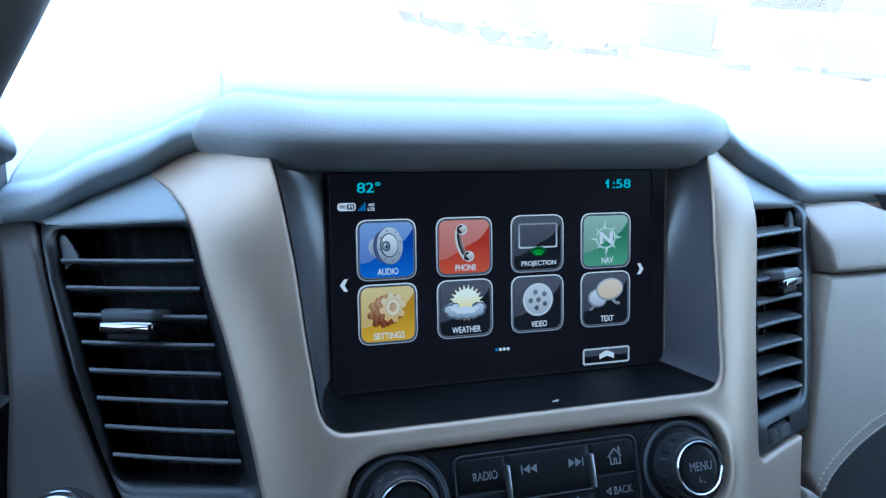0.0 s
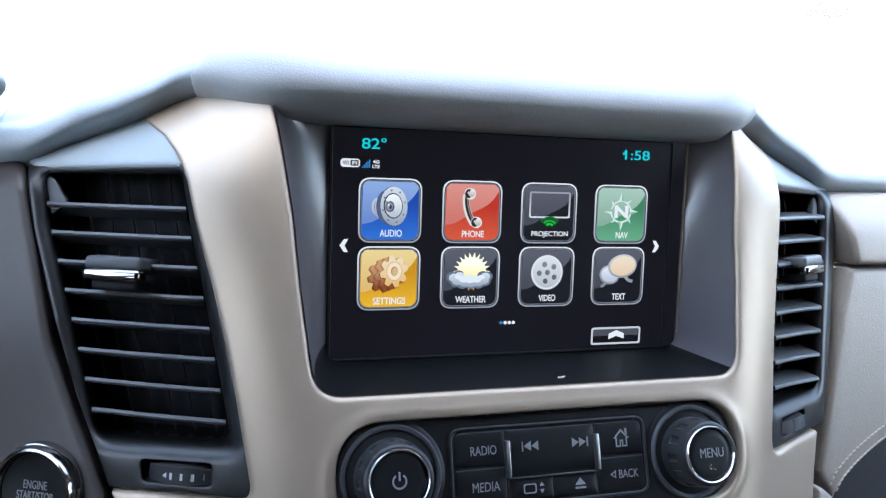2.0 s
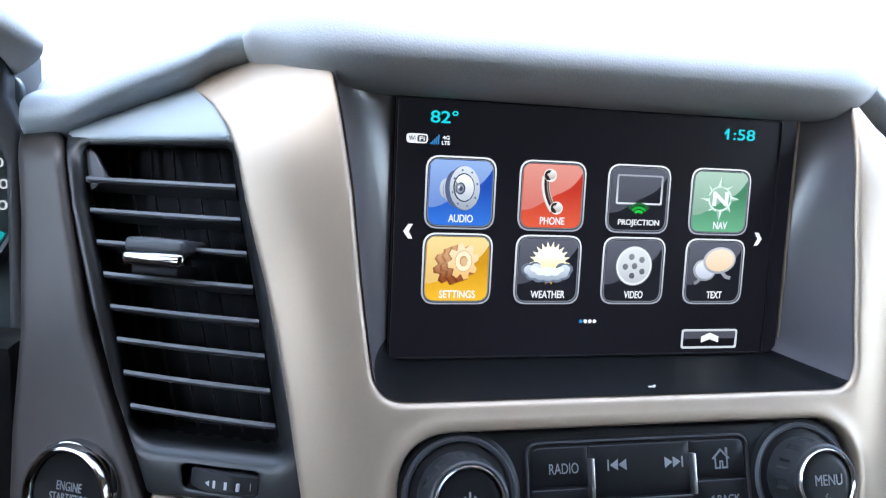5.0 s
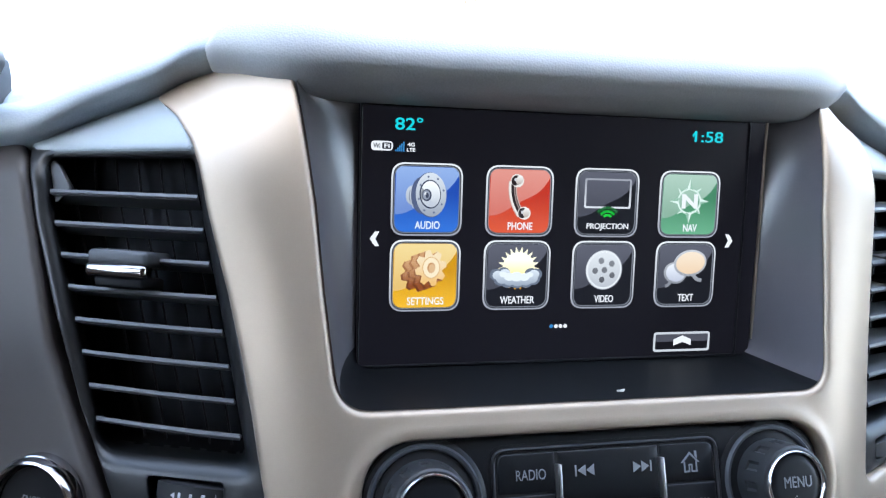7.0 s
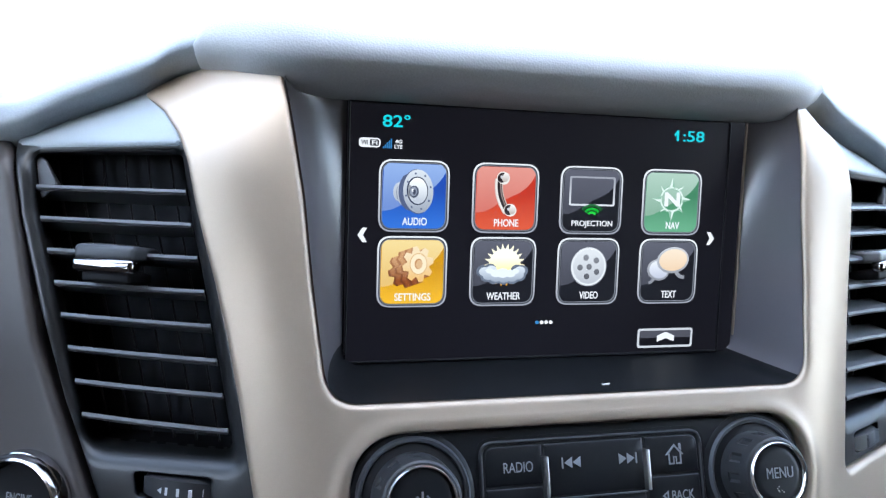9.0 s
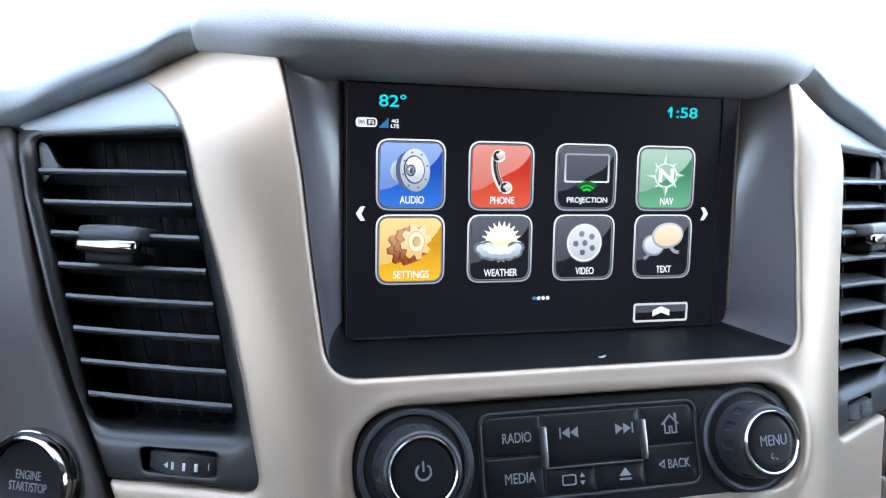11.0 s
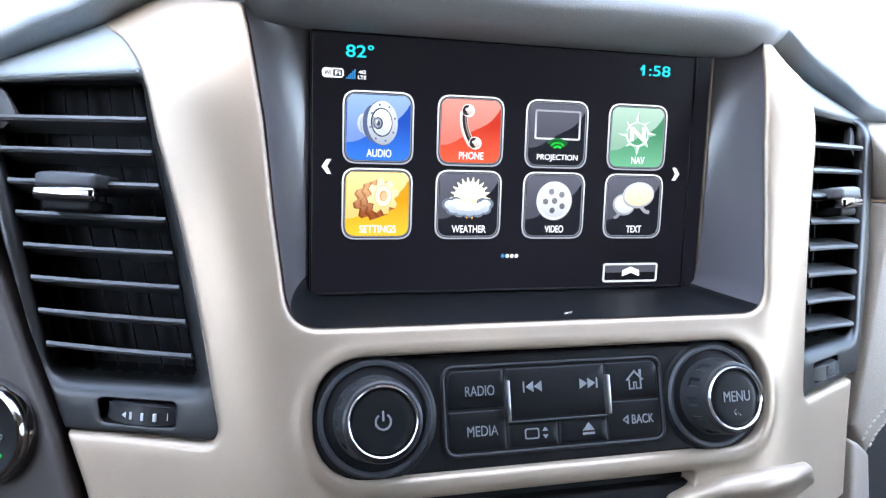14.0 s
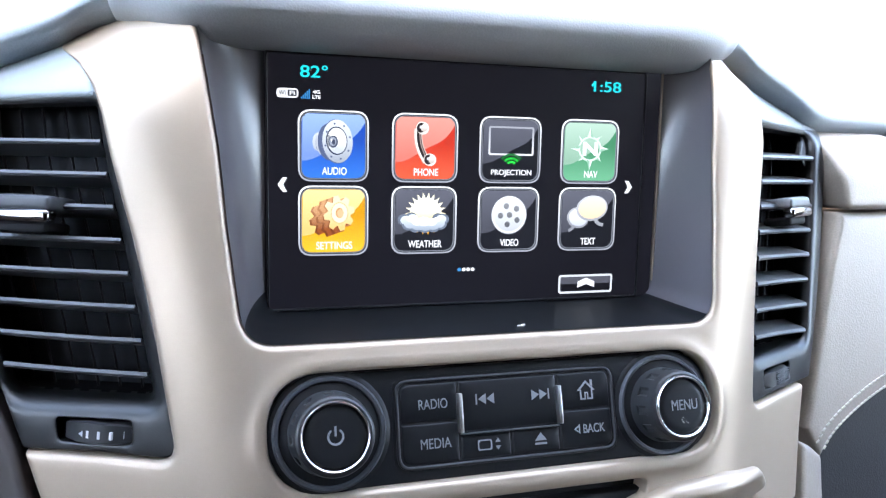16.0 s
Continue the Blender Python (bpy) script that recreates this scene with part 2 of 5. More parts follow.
def sheet(line, holes=(), surf=None, off=0.0, r=0.002, depth=0.006, step=0.006, hole_r=None, swell=0.0, rings=()):
    """A moulded panel: an outline with holes laid on a surface, its rims rounded by r, its edge turned in by depth."""
    loops = [line, *holes]
    radii = [r] + list(hole_r or [r] * len(holes))
    pts, edges = [], []
    for lo in loops:
        k = len(pts)
        pts += [tuple(p) for p in lo]
        edges += [(k + i, k + (i + 1) % len(lo)) for i in range(len(lo))]
    extra = []
    for lo, rad in zip(loops, radii):
        if rad <= 0:
            continue
        tan = np.roll(lo, -1, 0) - np.roll(lo, 1, 0)
        nor = np.stack([-tan[:, 1], tan[:, 0]], 1) / np.maximum(np.linalg.norm(tan, axis=1), 1e-9)[:, None]
        for s in (0.12, 0.35, 0.65, 1.0):
            for sign in (1, -1):
                c = lo + sign * nor * rad * s
                ok = (reach(c, lo) > rad * s * 0.93) & inside(c, line)
                for h in holes:
                    ok &= ~inside(c, h)
                extra += [tuple(p) for p in c[ok]]
    for s in rings:
        lo = holes[0]
        tan = np.roll(lo, -1, 0) - np.roll(lo, 1, 0)
        nor = np.stack([-tan[:, 1], tan[:, 0]], 1) / np.maximum(np.linalg.norm(tan, axis=1), 1e-9)[:, None]
        for sign in (1, -1):
            p = lo + sign * nor * s
            extra += [tuple(q) for q in p[~inside(p, lo) & inside(p, line) & (reach(p, lo) > s * 0.97) & (reach(p, line) > 0.003)]]
    lo, hi = line.min(0), line.max(0)
    gx, gz = np.meshgrid(np.arange(lo[0] + step / 2, hi[0], step), np.arange(lo[1] + step / 2, hi[1], step))
    g = np.stack([gx.ravel(), gz.ravel()], 1)
    ok = inside(g, line) & (reach(g, line) > radii[0] + step * 0.3)
    for h, rad in zip(holes, radii[1:]):
        ok &= ~inside(g, h) & (reach(g, h) > max(rad, *rings, 0.0) + step * 0.3 if h is holes[0] else reach(g, h) > rad + step * 0.3)
    g = g[ok]
    allp = [Vector(p) for p in pts] + [Vector(p) for p in extra] + [Vector(p) for p in g]
    vs, _, fs = delaunay_2d_cdt(allp, edges, [], 0, 1e-7, False)[:3]
    v = np.array([tuple(p) for p in vs])
    cen = np.array([v[list(q)].mean(0) for q in fs])
    ok = inside(cen, line)
    for h in holes:
        ok &= ~inside(cen, h)
    drop = np.zeros(len(v))
    for lp, rad in zip(loops, radii):
        if rad > 0:
            d = np.minimum(reach(v, lp), rad)
            drop = np.maximum(drop, rad - np.sqrt(np.maximum(rad ** 2 - (rad - d) ** 2, 0)))
    if swell:
        drop = drop - swell * (1 - np.exp(-reach(v, line) / (np.ptp(line[:, 1]) * 0.25)))
    surf = surf or (lambda x, z: 0.0)
    bm = bmesh.new()
    bv = [bm.verts.new((x, surf(x, z) + off + dd, z)) for (x, z), dd in zip(v, drop)]
    for q, good in zip(fs, ok):
        if good:
            a, b, c = (v[i] for i in q)
            turn = (b[0] - a[0]) * (c[1] - a[1]) - (b[1] - a[1]) * (c[0] - a[0])
            bm.faces.new([bv[i] for i in (q if turn > 0 else reversed(q))])
    rim = [e for e in bm.edges if len(e.link_faces) == 1]
    back = {}
    for e in rim:
        for w in e.verts:
            if w not in back:
                back[w] = bm.verts.new(w.co + Vector((0, depth, 0)))
    for e in rim:
        lp = e.link_loops[0]
        a, b = lp.vert, lp.link_loop_next.vert
        bm.faces.new((b, a, back[a], back[b]))
    bmesh.ops.delete(bm, geom=[w for w in bm.verts if not w.link_faces], context="VERTS")
    return bm


def box(x0, x1, y0, y1, z0, z1, bevel=0.0, seg=2):
    bm = bmesh.new()
    bmesh.ops.create_cube(bm, size=1)
    bmesh.ops.transform(bm, matrix=Matrix.Translation(((x0 + x1) / 2, (y0 + y1) / 2, (z0 + z1) / 2)) @ Matrix.Diagonal((x1 - x0, y1 - y0, z1 - z0, 1)), verts=bm.verts)
    if bevel:
        bmesh.ops.bevel(bm, geom=bm.edges[:], offset=bevel, segments=seg, affect="EDGES", profile=0.5)
    return bm


def turned(profile, seg=48, close=True):
    """A turned piece about the y axis: (radius, y) from front middle to back."""
    bm = bmesh.new()
    rings = []
    for rad, y in profile:
        if rad <= 1e-7:
            rings.append([bm.verts.new((0, y, 0))])
        else:
            rings.append([bm.verts.new((rad * math.cos(2 * math.pi * i / seg), y, rad * math.sin(2 * math.pi * i / seg))) for i in range(seg)])
    for a, b in zip(rings, rings[1:]):
        for i in range(seg):
            j = (i + 1) % seg
            if len(a) == 1:
                bm.faces.new((a[0], b[i], b[j]))
            elif len(b) == 1:
                bm.faces.new((a[j], a[i], b[0]))
            else:
                bm.faces.new((a[i], b[i], b[j], a[j]))
    bmesh.ops.recalc_face_normals(bm, faces=bm.faces)
    return bm


def moved(bm, m):
    bmesh.ops.transform(bm, matrix=m, verts=bm.verts)
    return bm


def joined(*bms):
    out = bmesh.new()
    for b in bms:
        me = bpy.data.meshes.new("piece")
        b.to_mesh(me)
        b.free()
        out.from_mesh(me)
        bpy.data.meshes.remove(me)
    return out


def plate(line, y, thick=0.0002, holes=()):
    """A thin flat piece in the x-z plane with its front at y."""
    return sheet(np.array(line), [np.array(h) for h in holes], off=y, r=0, depth=thick, step=1.0)


def disc(cx, cz, rx, rz=None, n=36, turn=0.0):
    rz = rz or rx
    c, s = math.cos(turn), math.sin(turn)
    return np.array([(cx + rx * math.cos(2 * math.pi * i / n) * c - rz * math.sin(2 * math.pi * i / n) * s,
                      cz + rx * math.cos(2 * math.pi * i / n) * s + rz * math.sin(2 * math.pi * i / n) * c) for i in range(n)])


def star(cx, cz, r0, r1, n, duty=0.5, squeeze=1.0, turn=0.0):
    """A toothed or rayed outline."""
    out = []
    for i in range(n):
        for k, rad in ((-0.5, r0), (-0.5 * duty, r1), (0.5 * duty, r1), (0.5, r0)):
            a = 2 * math.pi * (i + k * 0.9) / n + turn
            out.append((cx + rad * math.cos(a) * squeeze, cz + rad * math.sin(a)))
    return np.array(out)


def stroke(pts, width):
    """An open line with a width."""
    p = np.array(pts, float)
    t = np.gradient(p, axis=0)
    nrm = np.stack([-t[:, 1], t[:, 0]], 1) / np.linalg.norm(t, axis=1)[:, None] * width / 2
    return np.concatenate([p + nrm, (p - nrm)[::-1]])


def words(text, x, z, height, y, width=None, thick=0.0002, align="CENTER", bold=0.0):
    """Lettering in the x-z plane: cap height and, where given, width in metres."""
    cu = bpy.data.curves.new("lettering", "FONT")
    cu.body, cu.size, cu.offset = text, 1.0, bold
    ob = bpy.data.objects.new("lettering", cu)
    me = bpy.data.meshes.new_from_object(ob)
    bm = bmesh.new()
    bm.from_mesh(me)
    bpy.data.objects.remove(ob)
    bpy.data.curves.remove(cu)
    bpy.data.meshes.remove(me)
    xs, ys = [v.co.x for v in bm.verts], [v.co.y for v in bm.verts]
    kz = height / (max(ys) - min(ys))
    kx = width / (max(xs) - min(xs)) if width else kz
    mx = (max(xs) + min(xs)) / 2 if align == "CENTER" else (max(xs) if align == "RIGHT" else min(xs))
    mz = (max(ys) + min(ys)) / 2
    for v in bm.verts:
        v.co = Vector((x + (v.co.x - mx) * kx, y, z + (v.co.y - mz) * kz))
    ext = bmesh.ops.extrude_face_region(bm, geom=bm.faces[:])
    bmesh.ops.translate(bm, vec=(0, thick, 0), verts=[g for g in ext["geom"] if isinstance(g, bmesh.types.BMVert)])
    bmesh.ops.recalc_face_normals(bm, faces=bm.faces)
    return bm


def at_face(x, z, surf=bend, off=0.0):
    """The pose of a piece that sits on the dash front, its y axis into the surface."""
    e = 0.004
    dx = Vector((2 * e, surf(x + e, z) - surf(x - e, z), 0)).normalized()
    dz = Vector((0, surf(x, z + e) - surf(x, z - e), 2 * e)).normalized()
    y = dz.cross(dx).normalized()
    zz = dx.cross(y).normalized()
    m = Matrix((dx, y, zz)).transposed().to_4x4()
    return Matrix.Translation((x, surf(x, z) + off, z)) @ m

# ---- the unseen cabin that closes the place and shapes its light ----
W = Matrix.Identity(4)


def plain(name, parts_, material, label, category):
    return loose(name, joined(*parts_), material, label, category, kind="structure", m=W)


plain("floor", [box(-1.05, 1.05, -2.8, 0.9, 0.40, 0.46)], DOORTRIM, "dark carpeted floor of the vehicle cabin", "floor")
# Roof edge, sills and window spaces are set by the light wanted on the dash.
plain("ceiling", [box(-1.05, 1.05, -2.8, -0.16, 1.88, 1.94, 0.02)], HEADLINER, "dark grey fabric headliner of the vehicle", "ceiling")
plain("wall_rear", [box(-1.06, 1.06, -2.88, -2.8, 0.42, 1.94)], DOORTRIM, "plain dark rear end of the cabin", "wall")
# The high left wall blocks light in place of a driver.
plain("wall_left", [box(-1.06, -0.98, -2.8, 0.95, 0.42, 1.48, 0.01), box(-1.06, -0.98, -2.8, -0.75, 1.48, 1.94, 0.005)], DOORTRIM, "unseen driver's side of the cabin, raised to block light", "wall")
plain("wall_right", [box(0.98, 1.06, -2.8, 0.95, 0.42, 1.37, 0.01), box(0.98, 1.06, -2.8, -0.2, 1.82, 1.94, 0.01), box(0.98, 1.06, -2.8, -0.85, 1.37, 1.82, 0.005)], DOORTRIM,
      "unseen dark door side with a window space sized for light", "wall")
plain("wall_front", [box(-1.05, 1.05, 0.88, 0.94, 0.42, 1.34)], DOORTRIM, "dark bulkhead under the windscreen", "wall")


def bar(a, b, w, d):
    a, b = Vector(a), Vector(b)
    bm = box(-w / 2, w / 2, -d / 2, d / 2, 0, (b - a).length, 0.01)
    return moved(bm, Matrix.Translation(a) @ (b - a).to_track_quat("Z", "Y").to_matrix().to_4x4())


plain("trim", [bar((-1.02, 0.42, 1.26), (-0.94, -0.52, 1.88), 0.09, 0.06), bar((1.02, 0.42, 1.26), (0.94, -0.52, 1.88), 0.09, 0.06)],
      HEADLINER, "dark grey windscreen pillar trim on both sides", "trim")


def veiled_glass():
    """Windscreen glass with an added translucent film that stands in for veiling glare."""
    m = bpy.data.materials.new("veiled_glass")
    m.use_nodes = True
    n, l = m.node_tree.nodes, m.node_tree.links
    n.remove(n["Principled BSDF"])
    clear, gloss, dust = n.new("ShaderNodeBsdfTransparent"), n.new("ShaderNodeBsdfGlossy"), n.new("ShaderNodeBsdfTranslucent")
    clear.inputs[0].default_value = (0.93, 0.96, 0.95, 1)
    gloss.inputs["Roughness"].default_value = 0.02
    # The translucent share is the glare veil, tinted warm.
    dust.inputs[0].default_value = (0.95, 0.86, 0.74, 1)
    fres = n.new("ShaderNodeFresnel")
    fres.inputs[0].default_value = 1.3
    nz = n.new("ShaderNodeTexNoise")
    nz.inputs["Scale"].default_value, nz.inputs["Detail"].default_value = 9.0, 6.0
    mr = n.new("ShaderNodeMapRange")
    mr.inputs["To Min"].default_value, mr.inputs["To Max"].default_value = VEIL * 0.8, VEIL * 1.2
    a, b = n.new("ShaderNodeMixShader"), n.new("ShaderNodeMixShader")
    l.new(nz.outputs["Fac"], mr.inputs["Value"])
    l.new(mr.outputs[0], a.inputs[0])
    l.new(clear.outputs[0], a.inputs[1])
    l.new(dust.outputs[0], a.inputs[2])
    l.new(fres.outputs[0], b.inputs[0])
    l.new(a.outputs[0], b.inputs[1])
    l.new(gloss.outputs[0], b.inputs[2])
    l.new(b.outputs[0], n["Material Output"].inputs[0])
    return m


VEIL = 0.07
bm = bmesh.new()
grid = []
for j in range(9):
    v = j / 8
    row = []
    for i in range(17):
        u = -1 + i / 8
        row.append(bm.verts.new((u * (1.02 - 0.08 * v), 0.87 - 1.02 * v - 0.42 * u * u * (1 - v * 0.4) + 0.02 * math.sin(v * math.pi), 1.345 + 0.54 * v)))
    grid.append(row)
for a, b in zip(grid, grid[1:]):
    for i in range(16):
        bm.faces.new((a[i], a[i + 1], b[i + 1], b[i]))
screen_glass = loose("window_1", bm, veiled_glass(), "clear curved windscreen glass with an added glare veil", "windscreen", kind="structure", m=W)
screen_glass.visible_shadow = False

# ---- outdoors ----
GROUND = 0.0
ASPHALT = mat("asphalt", (0.11, 0.11, 0.105), 0.9, 0, 60, 0.4, 0.2, dist=0.004)
bm = bmesh.new()
bmesh.ops.create_grid(bm, x_segments=2, y_segments=2, size=900)
bmesh.ops.translate(bm, vec=(0, 0, GROUND), verts=bm.verts)
loose("ground", bm, ASPHALT, "grey asphalt of a wide parking lot", "ground", kind="structure", m=W)

# ---- dashboard top ----
dash = thing("dashboard", (0, 0.1, 0.03), "grained grey vinyl dashboard top with a padded hood over the screen", "dashboard", kind="structure")


def spline(table):
    xs, ys = [p[0] for p in table], [p[1] for p in table]
    x = np.array(xs)
    y = np.array(ys)

    def value(t):
        t = float(np.clip(t, x[0], x[-1]))
        i = int(np.clip(np.searchsorted(x, t) - 1, 0, len(x) - 2))
        h = x[i + 1] - x[i]
        m0 = (y[i + 1] - y[max(i - 1, 0)]) / max(x[i + 1] - x[max(i - 1, 0)], 1e-9)
        m1 = (y[min(i + 2, len(x) - 1)] - y[i]) / max(x[min(i + 2, len(x) - 1)] - x[i], 1e-9)
        s = (t - x[i]) / h
        return float((2 * s ** 3 - 3 * s ** 2 + 1) * y[i] + (s ** 3 - 2 * s ** 2 + s) * h * m0 + (-2 * s ** 3 + 3 * s ** 2) * y[i + 1] + (s ** 3 - s ** 2) * h * m1)
    return value


# how far the pad's nose stands out, and how high it runs, from the middle outwards
nose_y = spline([(0, -0.024), (0.085, -0.022), (0.108, -0.018), (0.125, -0.009), (0.143, 0.008), (0.173, 0.018), (0.196, 0.022), (0.214, 0.024), (0.24, 0.034), (0.5, 0.085), (1.02, 0.12)])
nose_z = spline([(0, 0.068), (0.1, 0.0685), (0.12, 0.070), (0.135, 0.0735), (0.143, 0.0748), (0.154, 0.0725), (0.166, 0.0655), (0.18, 0.0590), (0.196, 0.0520), (0.213, 0.0425), (0.225, 0.040), (0.24, 0.0385), (0.5, 0.038), (1.02, 0.03)])
T12 = math.tan(radians(-LEAN))


def pad(x0, x1, n, size, tuck=0.0, ends=(False, False), set_back=None, under=((0.060, -0.010), (0.036, -0.0135), (0.020, -0.0136), (0.0105, -0.0117), (0.0042, -0.0074))):
    """A stretch of padded dash top: underside, rounded nose, then back to the windscreen."""
    bm = bmesh.new()
    rows = []
    for i in range(n + 1):
        q = i / n
        x = x0 + (x1 - x0) * (q if ends[0] and ends[1] else (q ** 2 if ends[0] else 1 - (1 - q) ** 2))
        if ends[0] and ends[1]:
            x = (x0 + x1) / 2 + (x1 - x0) / 2 * math.sin((q - 0.5) * math.pi)
        yn, zn = nose_y(abs(x)), nose_z(abs(x))
        if set_back and x < set_back:
            yn += 0.075
        shrink = 1.0
        for flag, xe in zip(ends, (x0, x1)):
            if flag:
                shrink = min(shrink, math.sqrt(max(1e-4, 1 - max(0, 1 - abs(x - xe) / 0.0055) ** 2)))
        s = size(abs(x)) if callable(size) else size
        prof = [*under, (0.0, -0.002), (0.0008, 0.003), (0.0030, 0.0068), (0.0075, 0.0095), (0.0145, 0.0117), (0.022, 0.0135), (0.030, 0.0151)]
        if ends[0] and ends[1]:
            # the hood's brow stands upright at its ends and lies back in the middle
            f = min(max((0.128 - abs(x)) / 0.05, 0.0), 1.0)
            f = 0.5 * f * f * (3 - 2 * f)
            steep = [(0.0006, 0.0030), (0.0020, 0.0072), (0.0048, 0.0108), (0.0095, 0.0140), (0.0165, 0.0168), (0.026, 0.0190), (0.036, 0.0206)]
            laid = [(0.0009, 0.0020), (0.0032, 0.0046), (0.0075, 0.0073), (0.0140, 0.0104), (0.0220, 0.0138), (0.032, 0.0174), (0.044, 0.0208)]
            prof[len(under) + 1:] = [(a0 + (a1 - a0) * f, b0 + (b1 - b0) * f) for (a0, b0), (a1, b1) in zip(steep, laid)]
        lobe = sum(math.copysign(0.0045, xe - (x0 + x1) / 2) * math.exp(-((x - xe) / 0.010) ** 2) for xe in (x0, x1)) if ends[0] and ends[1] else 0.0
        pts = [(yn + tuck + dy * s + (1 - shrink) * 0.005, zn + dz * s * (1 - 0.3 * (1 - shrink))) for dy, dz in prof]
        y1, z1 = pts[-1]
        lift = (z1 - y1 * T12)
        goal = spline([(0, 0.058), (0.4, 0.05), (1.02, 0.03)])(abs(x))
        yb = 0.86 - 0.40 * (x / 1.02) ** 2
        for k in range(1, 29):
            q = k / 28
            y = y1 + (yb - y1) * q ** 1.7
            e = q * q * (3 - 2 * q)
            pts.append((y, y * T12 + lift + (goal - lift) * e + 0.004 * (1 - math.exp(-q * 14)) * (1 - q) + (1 - shrink) * (0.3 * prof[-1][1] * s * (1 - math.exp(-k / 2.0)) - 0.004 * math.exp(-k / 2.0))))
        lean = (0.5 + 0.5 * math.cos(math.pi * min(1.0, abs(abs(x) - 0.1432) / 0.06))) * math.copysign(0.42, x)
        rows.append([bm.verts.new((x + lobe * max(0.0, 1 - ((z - zn) / 0.014) ** 2) * (y < yn + 0.05) - lean * 0.03 * (1 - math.exp(-max(y - yn, 0.0) / 0.025)) * (z > zn), y, z)) for y, z in pts])
    for a, b in zip(rows, rows[1:]):
        for j in range(len(a) - 1):
            bm.faces.new((a[j], b[j], b[j + 1], a[j + 1]))
    return bm


ROLLED = ((0.060, -0.011), (0.036, -0.0135), (0.022, -0.0132), (0.0125, -0.0108), (0.0055, -0.0068))
part("screen_hood", pad(-0.1432, 0.1432, 80, spline([(0, 1.05), (0.09, 1.06), (0.112, 1.12), (0.128, 1.10), (0.143, 0.92)]), ends=(True, True)), BROWVINYL, dash, "padded grained grey hood over the display", sharp=80)
part("top_pad", pad(-1.02, -0.1426, 260, spline([(0.143, 0.88), (0.2, 0.85), (0.25, 0.85)]), tuck=0.0032, set_back=-0.236, ends=(False, True), under=ROLLED), LEATHER, dash, "grained blue-grey vinyl pad with a rolled lip", sharp=80)
part("top_pad", pad(0.1426, 1.02, 220, spline([(0.143, 0.88), (0.2, 0.8), (0.3, 0.7)]), tuck=0.0032, ends=(True, False), under=ROLLED), LEATHER, dash, sharp=80)

# ---- centre fascia ----
fascia = thing("center_fascia", (0, -0.03, -0.15), "champagne silver satin dashboard fascia with swept wings", "dashboard trim", kind="structure")
RECESS_L = [(114, 62, 1), (110.6, 40), (107, 15), (104.4, -15), (102.4, -32), (99.4, -56.6, 15)]
RECESS_R = [(117.5, 62, 1), (112.5, 40), (108, 15), (104.5, -15), (102, -32), (99, -56.6, 15)]
WING_R = [(121, 66, 1), (131, 66), (140, 66.5, 5), (152, 63.5, 8), (160, 60.5, 6), (168, 54.5, 2), (158, 46.5, 10), (151.5, 37, 20), (148, 27, 20), (145, 12), (141, -4), (137.5, -17), (133, -37), (129, -58),
          (126, -77), (122.5, -97.8, 7), (150, -97.6), (177.5, -99, 1.2), (170.5, -118), (162, -150, 2)]


def embossed(x, z):
    """The fascia swells to a soft lip round the radio panel."""
    cx = min(max(x, -0.0715), 0.0735)
    d = math.hypot(x - cx, z + 0.0873) - 0.0207
    return bend(x, z) - 0.0012 * math.exp(-((d - 0.0030) / 0.0032) ** 2)


u_line = outline(WING_R + mirror(WING_R) + [(-p[0], *p[1:]) for p in RECESS_L] + list(reversed(RECESS_R)))
stadium = outline([(94, -66.6, 21), (94, -108, 21), (-92, -108, 21), (-92, -66.6, 21)])
slot_hole = outline([(60, -115.4, 4), (54, -127, 3), (-88, -127, 2), (-88, -115.4, 2)])
part("panel", sheet(u_line, [stadium, slot_hole], embossed, 0.0, 0.0022, 0.012, 0.0032, hole_r=[0.0015, 0.0012], rings=(0.004, 0.005, 0.006, 0.0072, 0.0085, 0.010)), SILVER, fascia)
part("slot", sheet(outline([(70, -113), (70, -130), (-95, -130), (-95, -113)]), [], bend, 0.010, 0, 0.004, 0.01), BLACK, fascia, "dark narrow slot")
part("slot_lip", sheet(outline([(57, -121), (50, -127), (-86, -127), (-86, -121)]), [], bend, 0.004, 0.001, 0.004, 0.01), PLASTIC, fascia, "charcoal plastic lip")
lower = thing("climate_bezel", (0.09, -0.06, -0.15), "glossy champagne silver curved bezel below the radio", "dashboard trim", kind="structure")
part("shell", sheet(outline([(30, -152, 4), (46, -125, 8), (66, -118.5, 10), (95, -117, 20), (122, -122, 18), (140, -138, 16), (146, -152, 3)]), [], lambda x, z: bend(x, z) + 0.5 * max(-0.122 - z, 0.0), -0.0060, 0.0045, 0.010, 0.004), SILVER, lower)

# Dark sheet added behind the panels so that their gaps read as shade.
backing = thing("gap_backing", (0, 0.02, -0.15), "added dark sheet that puts shade in the panel gaps", "dashboard carrier", kind="structure")
part("panel", sheet(outline([(-236, 45), (-236, -152), (222, -152), (222, 45)]), [outline([(-118, 55), (-118, -62), (118, -62), (118, 55)])], lambda x, z: bend(x, min(z, 0.03)), 0.03, 0, 0.004, 0.012), VOID, backing)

# ---- display ----
display = thing("infotainment_display", (0, 0.0, -0.056), "dark touch screen showing eight app icons in a recess", "touch screen")


o_line = outline([(116.5, 62, 1), (111.8, 40), (107.3, 15), (103.8, -15), (101.3, -32), (98.5, -56.2, 15), (-98.8, -56.2, 15), (-101.7, -32), (-103.7, -15), (-106.3, 15), (-109.8, 40), (-113.5, 62, 1)])
i_line = outline([(97.6, 60, 1), (96.6, -53.6, 9), (-88.6, -53.6, 9), (-88.2, 60, 1)])


